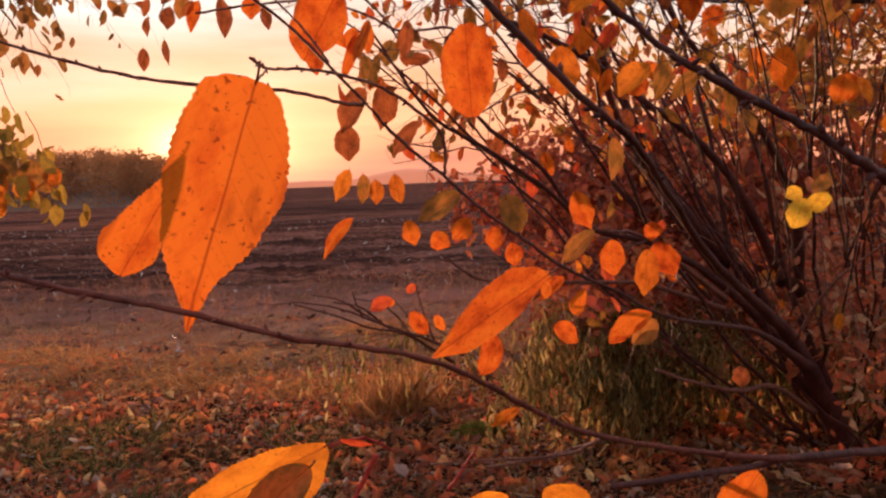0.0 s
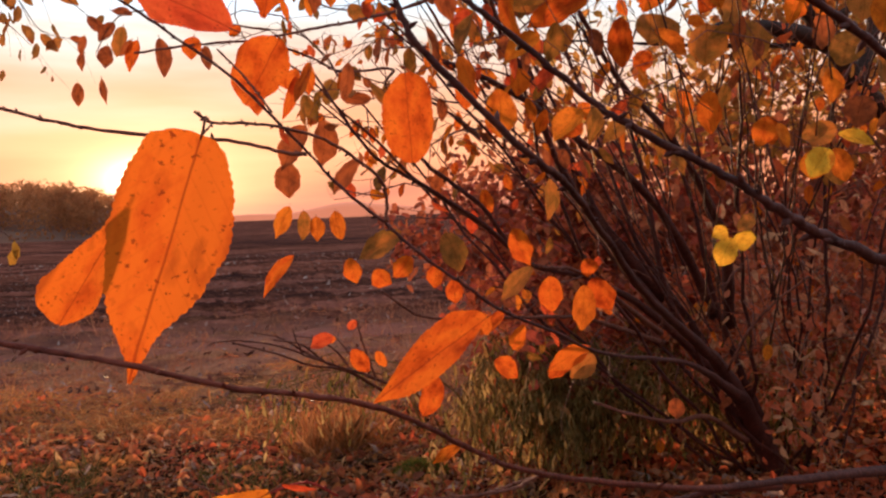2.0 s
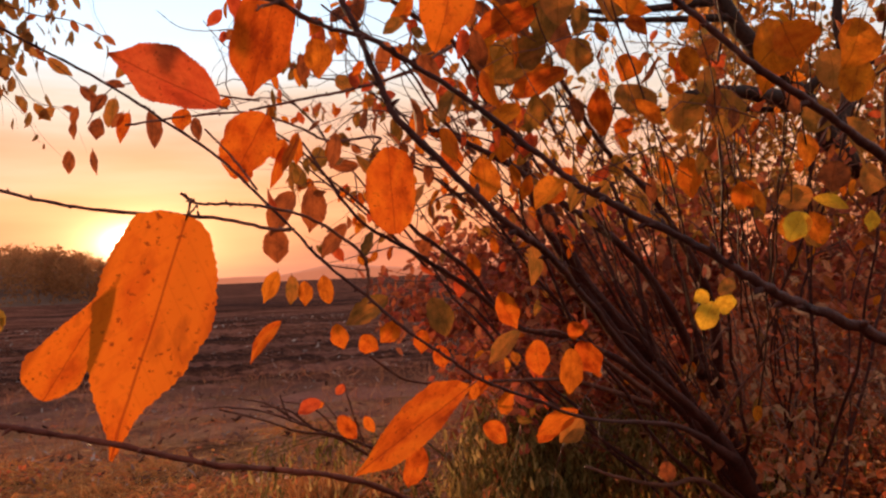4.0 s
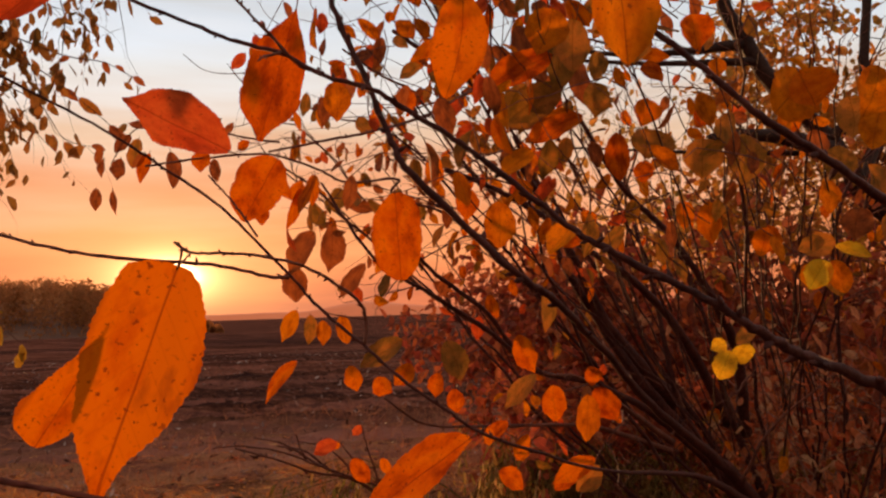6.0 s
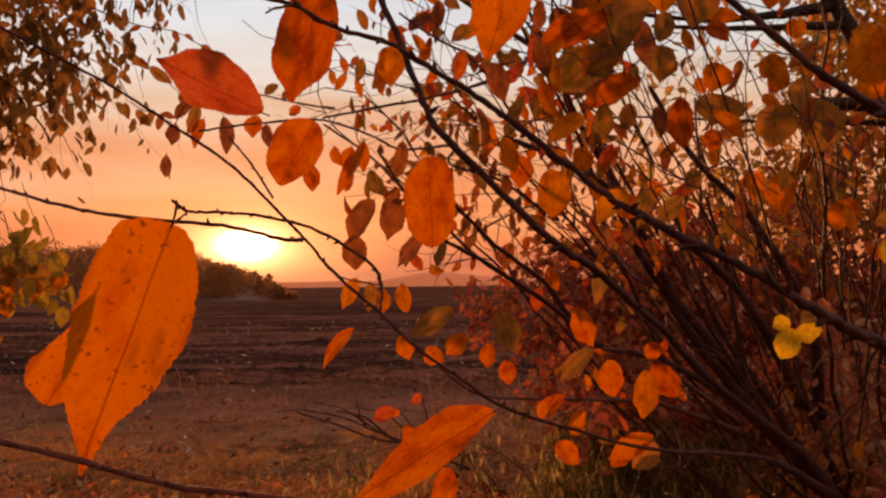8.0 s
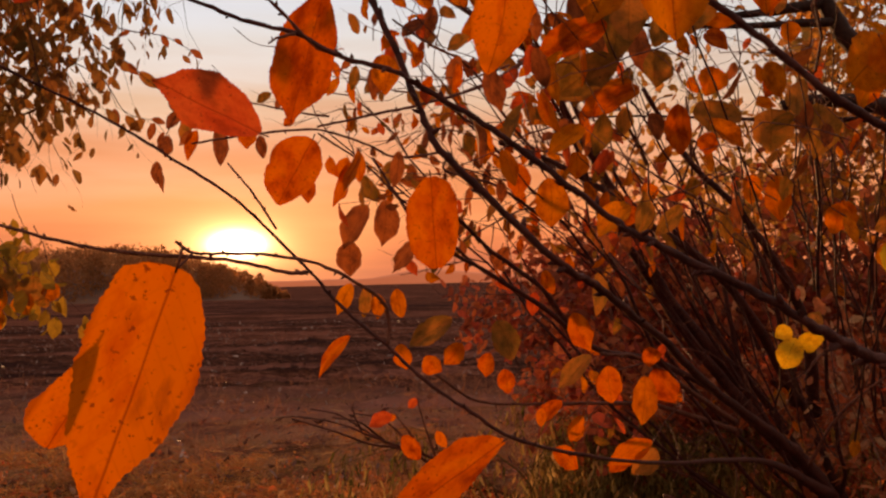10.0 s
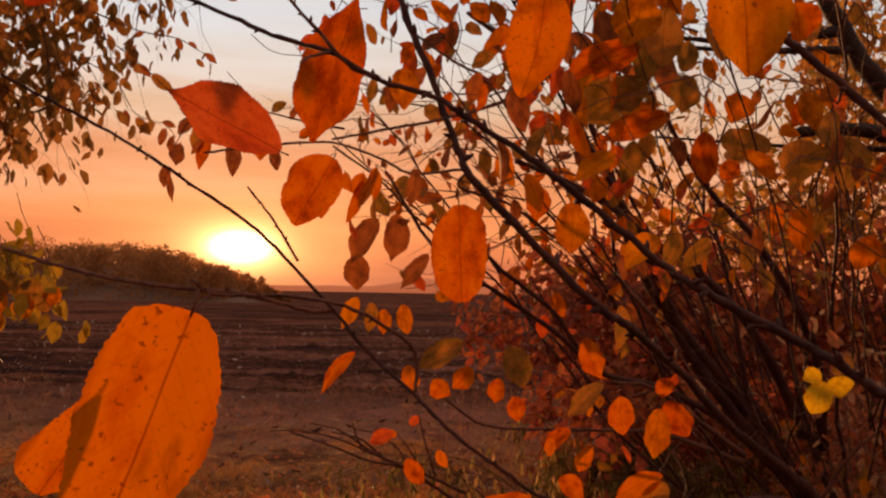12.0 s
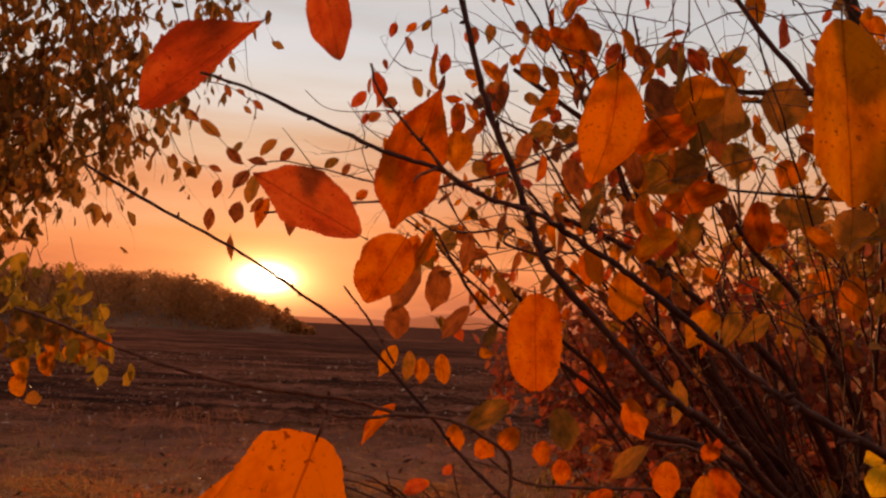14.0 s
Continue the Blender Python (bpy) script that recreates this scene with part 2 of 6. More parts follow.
def ground_material():
    """Earth under the leaf litter, dry grass, then the dark ploughed field."""
    m = Nodes("earth")
    pos = m.add("ShaderNodeNewGeometry").outputs["Position"]
    sep = m.add("ShaderNodeSeparateXYZ", (0, pos))
    big = m.noise(0.35, 4.0, pos)
    clod = m.noise(7.0, 6.0, pos, 0.65)
    grit = m.noise(60.0, 5.0, pos, 0.7)
    soil = m.ramp(m.maths("ADD", m.maths("MULTIPLY", clod, 0.6), m.maths("MULTIPLY", grit, 0.4)),
                  (0.38, (0.048, 0.016, 0.010)), (0.5, (0.20, 0.064, 0.036)), (0.62, (0.50, 0.185, 0.105)))
    straw = m.ramp(grit, (0.35, (0.17, 0.072, 0.032)), (0.65, (0.68, 0.29, 0.135)))
    field = m.span(m.maths("ADD", sep.outputs[1], m.maths("MULTIPLY", big, 5.0)), 8.5, 12.5, 0.0, 1.0)
    loam = m.ramp(m.maths("ADD", m.maths("MULTIPLY", clod, 0.5), m.maths("MULTIPLY", grit, 0.5)),
                  (0.36, (0.012, 0.006, 0.004)), (0.5, (0.055, 0.020, 0.011)), (0.66, (0.20, 0.075, 0.035)))
    flat = m.add("ShaderNodeMapping", (0, pos))
    flat.inputs["Scale"].default_value = (0.22, 0.75, 1.0)
    flat.inputs["Rotation"].default_value = (0, 0, 0.16)
    # pale trodden soil between the leaf litter and the plough land
    trodden = m.mix(m.span(m.noise(2.2, 5.0, pos, 0.65), 0.36, 0.56), soil, straw)
    near = m.mix(m.span(m.maths("ADD", m.noise(1.3, 4.0, pos), m.span(sep.outputs[1], 3.2, 5.2, -0.14, 0.16)), 0.42, 0.62), loam, trodden)
    # dusty strip along the edge of the plough land
    dust = m.maths("MULTIPLY", m.span(sep.outputs[1], 5.6, 7.4), m.span(sep.outputs[1], 11.5, 8.6))
    near = m.mix(m.maths("MULTIPLY", dust, m.span(m.noise(1.7, 5.0, flat.outputs[0], 0.65), 0.38, 0.58, 0.0, 0.8)), near, (0.52, 0.20, 0.145))
    # broken furrows: streaks of dark and dusty earth, drawn out along the field
    rows = m.noise(1.0, 6.0, flat.outputs[0], 0.7)
    plough = m.mix(m.span(rows, 0.48, 0.68, 0.0, 0.75), m.mix(0.5, soil, loam), (0.46, 0.165, 0.115))
    plough = m.mix(m.span(rows, 0.36, 0.52, 0.9, 0.0), plough, (0.036, 0.017, 0.016))
    lump = m.noise(3.2, 5.0, pos, 0.7)
    plough = m.mix(m.span(lump, 0.36, 0.50, 0.7, 0.0), plough, (0.030, 0.014, 0.013))
    wide = m.add("ShaderNodeMapping", (0, pos))
    wide.inputs["Scale"].default_value = (0.03, 0.09, 1.0)
    band = m.noise(1.0, 4.0, wide.outputs[0], 0.6)
    plough = m.mix(m.span(band, 0.50, 0.68, 0.0, 0.5), plough, (0.40, 0.128, 0.076))
    plough = m.mix(m.span(band, 0.32, 0.50, 0.6, 0.0), plough, (0.045, 0.022, 0.021))
    col = m.mix(field, near, plough)
    nrm = m.bump(m.maths("ADD", clod, m.maths("MULTIPLY", grit, 0.4)), 0.8, 0.05)
    return m.done(m.add("ShaderNodeBsdfDiffuse", ("Color", col), ("Normal", nrm), Roughness=1.0).outputs[0])


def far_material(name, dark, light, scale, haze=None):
    """Land far off; haze: emission painted on in place of the sunlit air before it."""
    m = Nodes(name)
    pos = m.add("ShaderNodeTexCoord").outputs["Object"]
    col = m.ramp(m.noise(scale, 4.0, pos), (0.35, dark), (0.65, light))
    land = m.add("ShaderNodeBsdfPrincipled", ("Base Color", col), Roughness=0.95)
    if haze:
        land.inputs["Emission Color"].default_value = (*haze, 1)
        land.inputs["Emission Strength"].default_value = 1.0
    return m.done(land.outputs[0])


ORANGE = leaf_material("orange_leaf", (0.30, 0.038, 0.001), (0.62, 0.108, 0.001), (0.76, 0.18, 0.002), (1.0, 0.88, 0.5), 0.55)
AMBER = leaf_material("amber_leaf", (0.27, 0.060, 0.003), (0.58, 0.142, 0.003), (0.78, 0.23, 0.004), (1.0, 0.9, 0.55), 0.5)
RED = leaf_material("red_leaf", (0.34, 0.05, 0.016), (0.58, 0.085, 0.024), (0.70, 0.14, 0.034), (1.0, 0.75, 0.5), 0.5)
GOLD = leaf_material("gold_leaf", (0.56, 0.17, 0.003), (0.80, 0.27, 0.004), (0.90, 0.36, 0.006), (1.0, 0.9, 0.5), 0.6)
OLIVE = leaf_material("olive_leaf", (0.15, 0.076, 0.020), (0.30, 0.13, 0.030), (0.54, 0.18, 0.036), (1.0, 0.95, 0.5), 0.45)
BROWN = leaf_material("brown_leaf", (0.14, 0.045, 0.020), (0.30, 0.085, 0.030), (0.48, 0.14, 0.038), (1.0, 0.8, 0.5), 0.45)
YELLOW = leaf_material("yellow_leaf", (0.62, 0.30, 0.02), (0.86, 0.46, 0.025), (0.90, 0.56, 0.04), (1.0, 0.95, 0.5), 0.6)
# the same leaves where they are too many to tell apart
DENSE = {m: leaf_material(m.name + "_mass", *tones, islands=True) for m, tones in (
    (ORANGE, ((0.30, 0.038, 0.001), (0.62, 0.108, 0.001), (0.76, 0.18, 0.002), (1.0, 0.88, 0.5), 0.55)),
    (AMBER, ((0.27, 0.060, 0.003), (0.58, 0.142, 0.003), (0.78, 0.23, 0.004), (1.0, 0.9, 0.55), 0.5)),
    (RED, ((0.34, 0.05, 0.016), (0.58, 0.085, 0.024), (0.70, 0.14, 0.034), (1.0, 0.75, 0.5), 0.5)),
    (OLIVE, ((0.15, 0.076, 0.020), (0.30, 0.13, 0.030), (0.54, 0.18, 0.036), (1.0, 0.95, 0.5), 0.45)),
    (BROWN, ((0.14, 0.045, 0.020), (0.30, 0.085, 0.030), (0.48, 0.14, 0.038), (1.0, 0.8, 0.5), 0.45)))}
TREE_BARK = bark_material("blackish_bark", (0.020, 0.007, 0.004), (0.075, 0.028, 0.015), 60.0)
BARK = bark_material("dark_bark", (0.036, 0.010, 0.008), (0.14, 0.040, 0.026))
# lit copy of the bark, redder and lighter for sky light on one branch
LIT_BARK = bark_material("lit_bark", (0.060, 0.013, 0.008), (0.25, 0.055, 0.028), 120.0)
TWIG = bark_material("red_brown_twig", (0.080, 0.024, 0.014), (0.27, 0.088, 0.047), 160.0)
RED_TWIG = bark_material("red_twig", (0.30, 0.022, 0.016), (0.58, 0.05, 0.03), 200.0)
DEADWOOD = bark_material("dead_stalk", (0.14, 0.065, 0.042), (0.48, 0.25, 0.16), 120.0)
SMALL = mixed_leaf_material("small_red_leaves", (0.36, 0.062, 0.040), (0.58, 0.110, 0.052), (0.70, 0.19, 0.06), (0.40, 0.11, 0.05), (0.20, 0.05, 0.032), through=0.36)
CROWN = mixed_leaf_material("crown_leaves", (0.36, 0.19, 0.04), (0.66, 0.33, 0.06), (0.78, 0.30, 0.06), (0.46, 0.18, 0.045), (0.56, 0.33, 0.06), through=0.66)
HANGING = mixed_leaf_material("hanging_leaves", (0.15, 0.085, 0.022), (0.34, 0.155, 0.035), (0.52, 0.20, 0.04), (0.22, 0.11, 0.028), (0.42, 0.14, 0.035), through=0.55)
OCHRE = mixed_leaf_material("ochre_leaves", (0.26, 0.15, 0.02), (0.52, 0.29, 0.03), (0.64, 0.32, 0.03), (0.36, 0.22, 0.025), through=0.5)
LITTER = mixed_leaf_material("fallen_leaves", (0.16, 0.042, 0.026), (0.56, 0.14, 0.06), (0.72, 0.155, 0.06), (0.30, 0.10, 0.05), (0.68, 0.34, 0.17), (0.22, 0.07, 0.038), (0.70, 0.48, 0.36), through=0.5,
                             drifts=(((0.84, 0.34, 0.08), 1.3, 0.52, 0.62), ((0.80, 0.13, 0.04), 2.1, 0.54, 0.62), ((0.12, 0.06, 0.02), 1.7, 0.54, 0.63)))
CURLED_LEAF = mixed_leaf_material("curled_fallen_leaf", (0.18, 0.045, 0.026), (0.54, 0.13, 0.06), (0.70, 0.15, 0.06), (0.34, 0.11, 0.055), (0.62, 0.34, 0.20), (0.44, 0.09, 0.05), (0.66, 0.46, 0.36), through=0.5, single=True)
PALE = mixed_leaf_material("pale_leaves", (0.50, 0.17, 0.05), (0.84, 0.32, 0.08), (0.86, 0.54, 0.22), (0.82, 0.17, 0.05), (0.60, 0.28, 0.09), through=0.5, drifts=(((0.84, 0.16, 0.05), 1.9, 0.52, 0.6),))
TURF = mixed_leaf_material("green_turf", (0.05, 0.05, 0.014), (0.12, 0.10, 0.024), (0.32, 0.20, 0.06), (0.07, 0.06, 0.016), through=0.4)
RUST = mixed_leaf_material("rusty_leaves", (0.42, 0.10, 0.045), (0.78, 0.23, 0.08), (0.86, 0.48, 0.23), (0.62, 0.15, 0.07), (0.82, 0.18, 0.06), through=0.6)
TUFT = mixed_leaf_material("rusty_grass", (0.30, 0.11, 0.03), (0.54, 0.19, 0.05), (0.62, 0.27, 0.09), (0.20, 0.09, 0.028), through=0.5)
MOSS = mixed_leaf_material("green_moss", (0.08, 0.085, 0.012), (0.17, 0.16, 0.02), (0.26, 0.22, 0.03), through=0.35)
GRASS = mixed_leaf_material("dry_grass", (0.34, 0.15, 0.04), (0.72, 0.30, 0.08), (0.82, 0.42, 0.14), through=0.45, drifts=(((0.14, 0.11, 0.03), 1.1, 0.47, 0.6), ((0.66, 0.20, 0.07), 1.6, 0.54, 0.64)))
OCHRE_GRASS = mixed_leaf_material("ochre_grass", (0.44, 0.16, 0.04), (0.80, 0.32, 0.08), (0.86, 0.25, 0.07), (0.52, 0.24, 0.06), (0.84, 0.44, 0.15), through=0.4)
WEED = mixed_leaf_material("weed_leaves", (0.05, 0.046, 0.012), (0.26, 0.18, 0.045), (0.74, 0.46, 0.16), (0.14, 0.11, 0.026), (0.44, 0.24, 0.07), (0.08, 0.07, 0.018), (0.66, 0.33, 0.11), through=0.58)
STUBBLE = mixed_leaf_material("field_stubble", (0.07, 0.028, 0.022), (0.20, 0.075, 0.052), (0.44, 0.24, 0.18), (0.12, 0.05, 0.04), (0.62, 0.42, 0.34), through=0.0)
DRY_WEED = mixed_leaf_material("dry_weeds", (0.22, 0.07, 0.045), (0.46, 0.16, 0.09), (0.60, 0.28, 0.16), through=0.4, patch=(0.36, 0.17, 0.09))
WOODS = mixed_leaf_material("woodland", (0.38, 0.165, 0.062), (0.50, 0.205, 0.075), (0.64, 0.26, 0.088), through=0.68)
# warm haze is put into the far hills as emission
GLOWING_FAR_HILL = far_material("far_hill_glow", (0.22, 0.10, 0.06), (0.26, 0.12, 0.07), 0.01, haze=(0.36, 0.088, 0.034))
EARTH = ground_material()


# ---- mesh helpers ----
def mesh_of(name, verts, faces, *mats, smooth=True, uvs=None, slots=None):
    me = bpy.data.meshes.new(name)
    me.from_pydata([tuple(v) for v in verts], [], [tuple(f) for f in faces])
    for mat in mats:
        me.materials.append(mat)
    if uvs is not None:
        layer = me.uv_layers.new(name="UVMap")
        loops = np.zeros(len(me.loops), dtype=np.int32)
        me.loops.foreach_get("vertex_index", loops)
        layer.data.foreach_set("uv", np.asarray(uvs, dtype=np.float32)[loops].ravel())
    if slots is not None:
        me.polygons.foreach_set("material_index", slots)
    me.polygons.foreach_set("use_smooth", [smooth] * len(me.polygons))
    me.update()
    return me


def part(name, me, parent, label="", at=None):
    """Links a mesh as one part under a thing; its mesh is in world metres, or in its own at the pose given."""
    ob = new(name, me)
    ob.parent = parent
    here = Matrix.Translation(-parent.location)
    ob.matrix_basis = here if at is None else here @ at
    return tagged(ob, label)


def thing(name, at, label, category, group="", kind=""):
    ob = new(name)
    ob.location = at
    ob.empty_display_size = 0.1
    return tagged(ob, label, category, group, kind)


def smooth_line(points, step=4):
    """Catmull-Rom through the points."""
    p = [Vector(q) for q in points]
    p = [p[0] * 2 - p[1], *p, p[-1] * 2 - p[-2]]
    line = []
    for i in range(1, len(p) - 2):
        a, b, c, d = p[i - 1:i + 3]
        for k in range(step):
            s = k / step
            line.append(0.5 * ((2 * b) + (c - a) * s + (2 * a - 5 * b + 4 * c - d) * s * s + (3 * b - a - 3 * c + d) * s ** 3))
    line.append(p[-2])
    return line


def tube(line, radii, sides, verts, faces):
    """Adds a tapered tube along the line to verts and faces."""
    first = len(verts)
    n = len(line)
    for i, q in enumerate(line):
        ahead = (line[min(i + 1, n - 1)] - line[max(i - 1, 0)]).normalized()
        side = ahead.cross(Vector((0.13, 0.21, 0.97)))
        side = side.normalized() if side.length > 1e-4 else Vector((1, 0, 0))
        other = ahead.cross(side)
        for k in range(sides):
            a = 2 * math.pi * k / sides
            verts.append(q + radii[i] * (math.cos(a) * side + math.sin(a) * other))
    for i in range(n - 1):
        for k in range(sides):
            a, b = first + i * sides + k, first + i * sides + (k + 1) % sides
            faces.append((a, b, b + sides, a + sides))
    faces.append(tuple(range(first + sides - 1, first - 1, -1)))
    faces.append(tuple(range(first + (n - 1) * sides, first + n * sides)))


def branch(owner, name, r0, r1, *points, mat=None, sides=8):
    """A knobbly, slightly crooked tapering branch through the points, with buds at its nodes."""
    rng = random.Random(repr(points[0]))
    line = smooth_line(points, 6)
    run = [0.0]
    for a, b in zip(line, line[1:]):
        run.append(run[-1] + (b - a).length)
    total = max(run[-1], 1e-6)
    radii, path = [], []
    for q, s in zip(line, run):
        r = r0 * (r1 / r0) ** (s / total)
        radii.append(r * (1 + (0.14 if r < 0.008 else 0.06) * rng.uniform(-1, 1)))
        path.append(q + Vector((rng.uniform(-1, 1), 0, rng.uniform(-1, 1))) * r * (0.35 if r < 0.005 else 0.15))
    verts, faces = [], []
    tube(path, radii, sides, verts, faces)
    for i in range(2, len(path) - 2):
        if rng.random() < 0.35 and radii[i] < 0.006:
            ahead = (path[i - 1] - path[i]).normalized()
            out = (ahead + Vector((rng.uniform(-1, 1), rng.uniform(-1, 1), rng.uniform(-1, 1)))).normalized()
            r = radii[i]
            tube([path[i], path[i] + out * r * 2.2, path[i] + out * r * 3.6], [r * 0.8, r * 0.7, r * 0.1], 5, verts, faces)
    return part(name, mesh_of(name, verts, faces, mat or (TWIG if name == "twig" else BARK)), owner)


def blade_shape(s, drip=0.3):
    """Half-width of a leaf blade along its length: an oval with a drawn-out tip."""
    if not 0 < s < 1:
        return 0.0
    tail = min(1.0, max(0.0, (s - 0.62) / 0.38))
    return (2 * math.sqrt(s * (1 - s))) ** 1.25 * (1.0 - drip * tail * tail * (3 - 2 * tail))


def blunt_shape(s, end):
    """Half-width of a broad blade: full shoulders at the base, round sides, then a short tail."""
    if not 0 < s < 1:
        return 0.0
    r = s / end
    body = (1 - abs(2 * r - 1) ** 2.4) ** 0.55 if r < 1 else 0.0
    return max(body, 0.24 * min(1.0, (1 - s) / (1 - end)) if s > 0.7 else 0.0)


def outline(stations, s):
    """Half-widths at s on both sides of a blade that is given by a few stations (s, one side, other side), softened between them."""
    at, one, other = zip(*stations)
    near = [min(1.0, max(0.0, s + d)) for d in (-0.03, 0.0, 0.03)]
    soft = 0.0 if s in (0.0, 1.0) else 1.0
    return [sum(np.interp(q, at, side) * w for q, w in zip(near, (0.25 * soft, 1 - 0.5 * soft, 0.25 * soft))) for side in (one, other)]


def leaf_mesh(length, width, fold, bend, fine, seed, mat, stalked=True, pointed=False, bow=None, stations=None):
    rng = random.Random(seed)
    rings, cols = (104, 10) if stations else (44, 8) if fine else (18, 4)
    drip = 0.75 if length > 0.09 else rng.uniform(0.25, 0.6)
    teeth = 22
    full = [blunt_shape(i / rings, 0.87 if length > 0.09 else 0.95) if fine and not pointed else blade_shape(i / rings, 0.3 if pointed else drip) for i in range(rings + 1)]
    twist, wave = rng.uniform(-0.35, 0.35), rng.uniform(0, 6)
    skew = rng.uniform(-0.06, 0.06) if bow is None else bow
    verts, uvs, faces, slots = [], [], [], []
    for i in range(rings + 1):
        s = i / rings
        half = full[i] * width / 2
        if stations:
            sides = [length * w for w in outline(stations, s)]
            bite = 0.0022 * width / 0.05 * ((s * 30) % 1.0 - 0.5) * min(1.0, 6 * s) * min(1.0, 5 * (1 - s)) + 0.0005 * rng.uniform(-1, 1)
            sides = [max(0.0003, w + 0.5 * bite) for w in sides]
        elif fine:
            half *= 1.0 + 0.05 * ((s * teeth) % 1.0 - 0.5) + 0.02 * rng.uniform(-1, 1)
        else:
            half *= 1.0 + 0.05 * rng.uniform(-1, 1)
        for j in range(cols + 1):
            u = j / cols * 2 - 1
            if stations:
                half = sides[0] if u > 0 else sides[1]
            x = u * half * (1 + 0.08 * noise.noise(Vector((s * 4.5, 3.0 if u > 0 else -3.0, seed % 89))) + 0.04 * noise.noise(Vector((s * 17, u * 2, seed % 71))))
            z = fold * abs(x) - bend * length * s * s + twist * x * (s - 0.4) + 0.035 * width * math.sin(s * 9 + wave + u * 2) * abs(u)
            z += 0.018 * width * noise.noise(Vector((u * 2.5, s * 5, seed % 97)))
            verts.append((x + skew * length * math.sin(math.pi * s), s * length, z))
            uvs.append((0.5 + (x / width if stations else 0.5 * u * max(0.02, full[i])), s))
    for i in range(rings):
        for j in range(cols):
            a = i * (cols + 1) + j
            faces.append((a, a + 1, a + cols + 2, a + cols + 1))
            slots.append(0)
    if not stalked:
        return mesh_of("leaf", verts, faces, mat, uvs=uvs)
    stalk, first = len(faces), len(verts)
    stalk_tube(length, width, verts, faces)
    uvs += [(0.5, 0.0)] * (len(verts) - first)
    slots += [1] * (len(faces) - stalk)
    return mesh_of("leaf", verts, faces, mat, TWIG, uvs=uvs, slots=slots)


def stalk_tube(length, width, verts, faces):
    r = max(0.0005, 0.011 * width)
    tube([Vector((0, 0.02 * length, 0)), Vector((0.0, -0.03 * length, 0.004 * length)), Vector((0.005 * length, -0.075 * length, 0.012 * length))],
         [r * 0.8, r, r * 1.3], 5, verts, faces)


def leaf_pose(base, tip, turn):
    base, tip = Vector(base), Vector(tip)
    y = (tip - base).normalized()
    z = Vector((0.05, -1.0, 0.12))
    z = (z - y * z.dot(y)).normalized()
    x = y.cross(z)
    return Matrix.Translation(base) @ Matrix((x, y, z)).transposed().to_4x4() @ Matrix.Rotation(radians(turn), 4, "Y")


def leaf(owner, base, tip, width, mat, turn=0, fold=None, pointed=False, bow=None, stations=None):
    """One large leaf that hangs from base to tip."""
    seed = int(abs(base[0] * 7919 + base[1] * 104729 + base[2] * 1299709)) % 100003
    rng = random.Random(seed)
    length = (Vector(tip) - Vector(base)).length
    me = leaf_mesh(length, width, rng.uniform(0.12, 0.5) if fold is None else fold, rng.uniform(-0.08, 0.2) if fold is None else 0.03, base[1] < 0.85, seed, mat, False, pointed, bow, stations)
    ob = part("leaf", me, owner, at=leaf_pose(base, tip, turn))
    verts, faces = [], []
    stalk_tube(length, width, verts, faces)
    new("stalk", mesh_of("stalk", verts, faces, TWIG)).parent = ob
    return ob


BLADE = np.array([(0, 0, 0), (-0.32, 0.30, 0.06), (0, 0.36, 0), (0.32, 0.30, 0.06), (-0.27, 0.66, 0.05), (0, 0.70, -0.02), (0.27, 0.66, 0.05), (0, 1.0, -0.08)])
BLADE_FACES = np.array([(0, 1, 2), (0, 2, 3), (1, 4, 5), (1, 5, 2), (2, 5, 6), (2, 6, 3), (4, 7, 5), (5, 7, 6)])
OVAL = np.array([(0, 0, 0)] + [(w * k, s + 0.03 * abs(k), 0.06 * abs(k) - 0.10 * s * s) for s, w in ((0.14, 0.17), (0.38, 0.25), (0.64, 0.23), (0.85, 0.12)) for k in (-1, 0, 1)] + [(0, 1.0, -0.11)])
OVAL_FACES = np.array([(0, 1, 2), (0, 2, 3)] + [f for r in (1, 4, 7) for f in ((r, r + 3, r + 4), (r, r + 4, r + 1), (r + 1, r + 4, r + 5), (r + 1, r + 5, r + 2))] + [(10, 13, 11), (11, 13, 12)])
FLAKE = np.array([(0, 0, 0), (-0.3, 0.5, 0.05), (0.3, 0.5, 0.05), (0, 1.0, 0)])
FLAKE_FACES = np.array([(0, 1, 2), (1, 3, 2)])
STRAP = np.array([(-0.035, 0, 0), (0.035, 0, 0), (-0.03, 0.5, 0.06), (0.03, 0.5, 0.06), (0, 1.0, 0.25)])
STRAP_FACES = np.array([(0, 1, 3), (0, 3, 2), (2, 3, 4)])


def rotations(dirs, rng, spin=math.pi):
    """Frames whose y axis is dirs, with a random spin about it."""
    y = dirs / np.maximum(np.linalg.norm(dirs, axis=1, keepdims=True), 1e-6)
    ref = np.where(np.abs(y[:, 2:3]) < 0.9, np.array([[0, 0, 1.0]]), np.array([[1.0, 0, 0]]))
    x = np.cross(y, ref)
    x /= np.linalg.norm(x, axis=1, keepdims=True)
    z = np.cross(x, y)
    a = rng.uniform(-spin, spin, len(y))[:, None]
    return np.stack([np.cos(a) * x + np.sin(a) * z, y, np.cos(a) * z - np.sin(a) * x], axis=1)


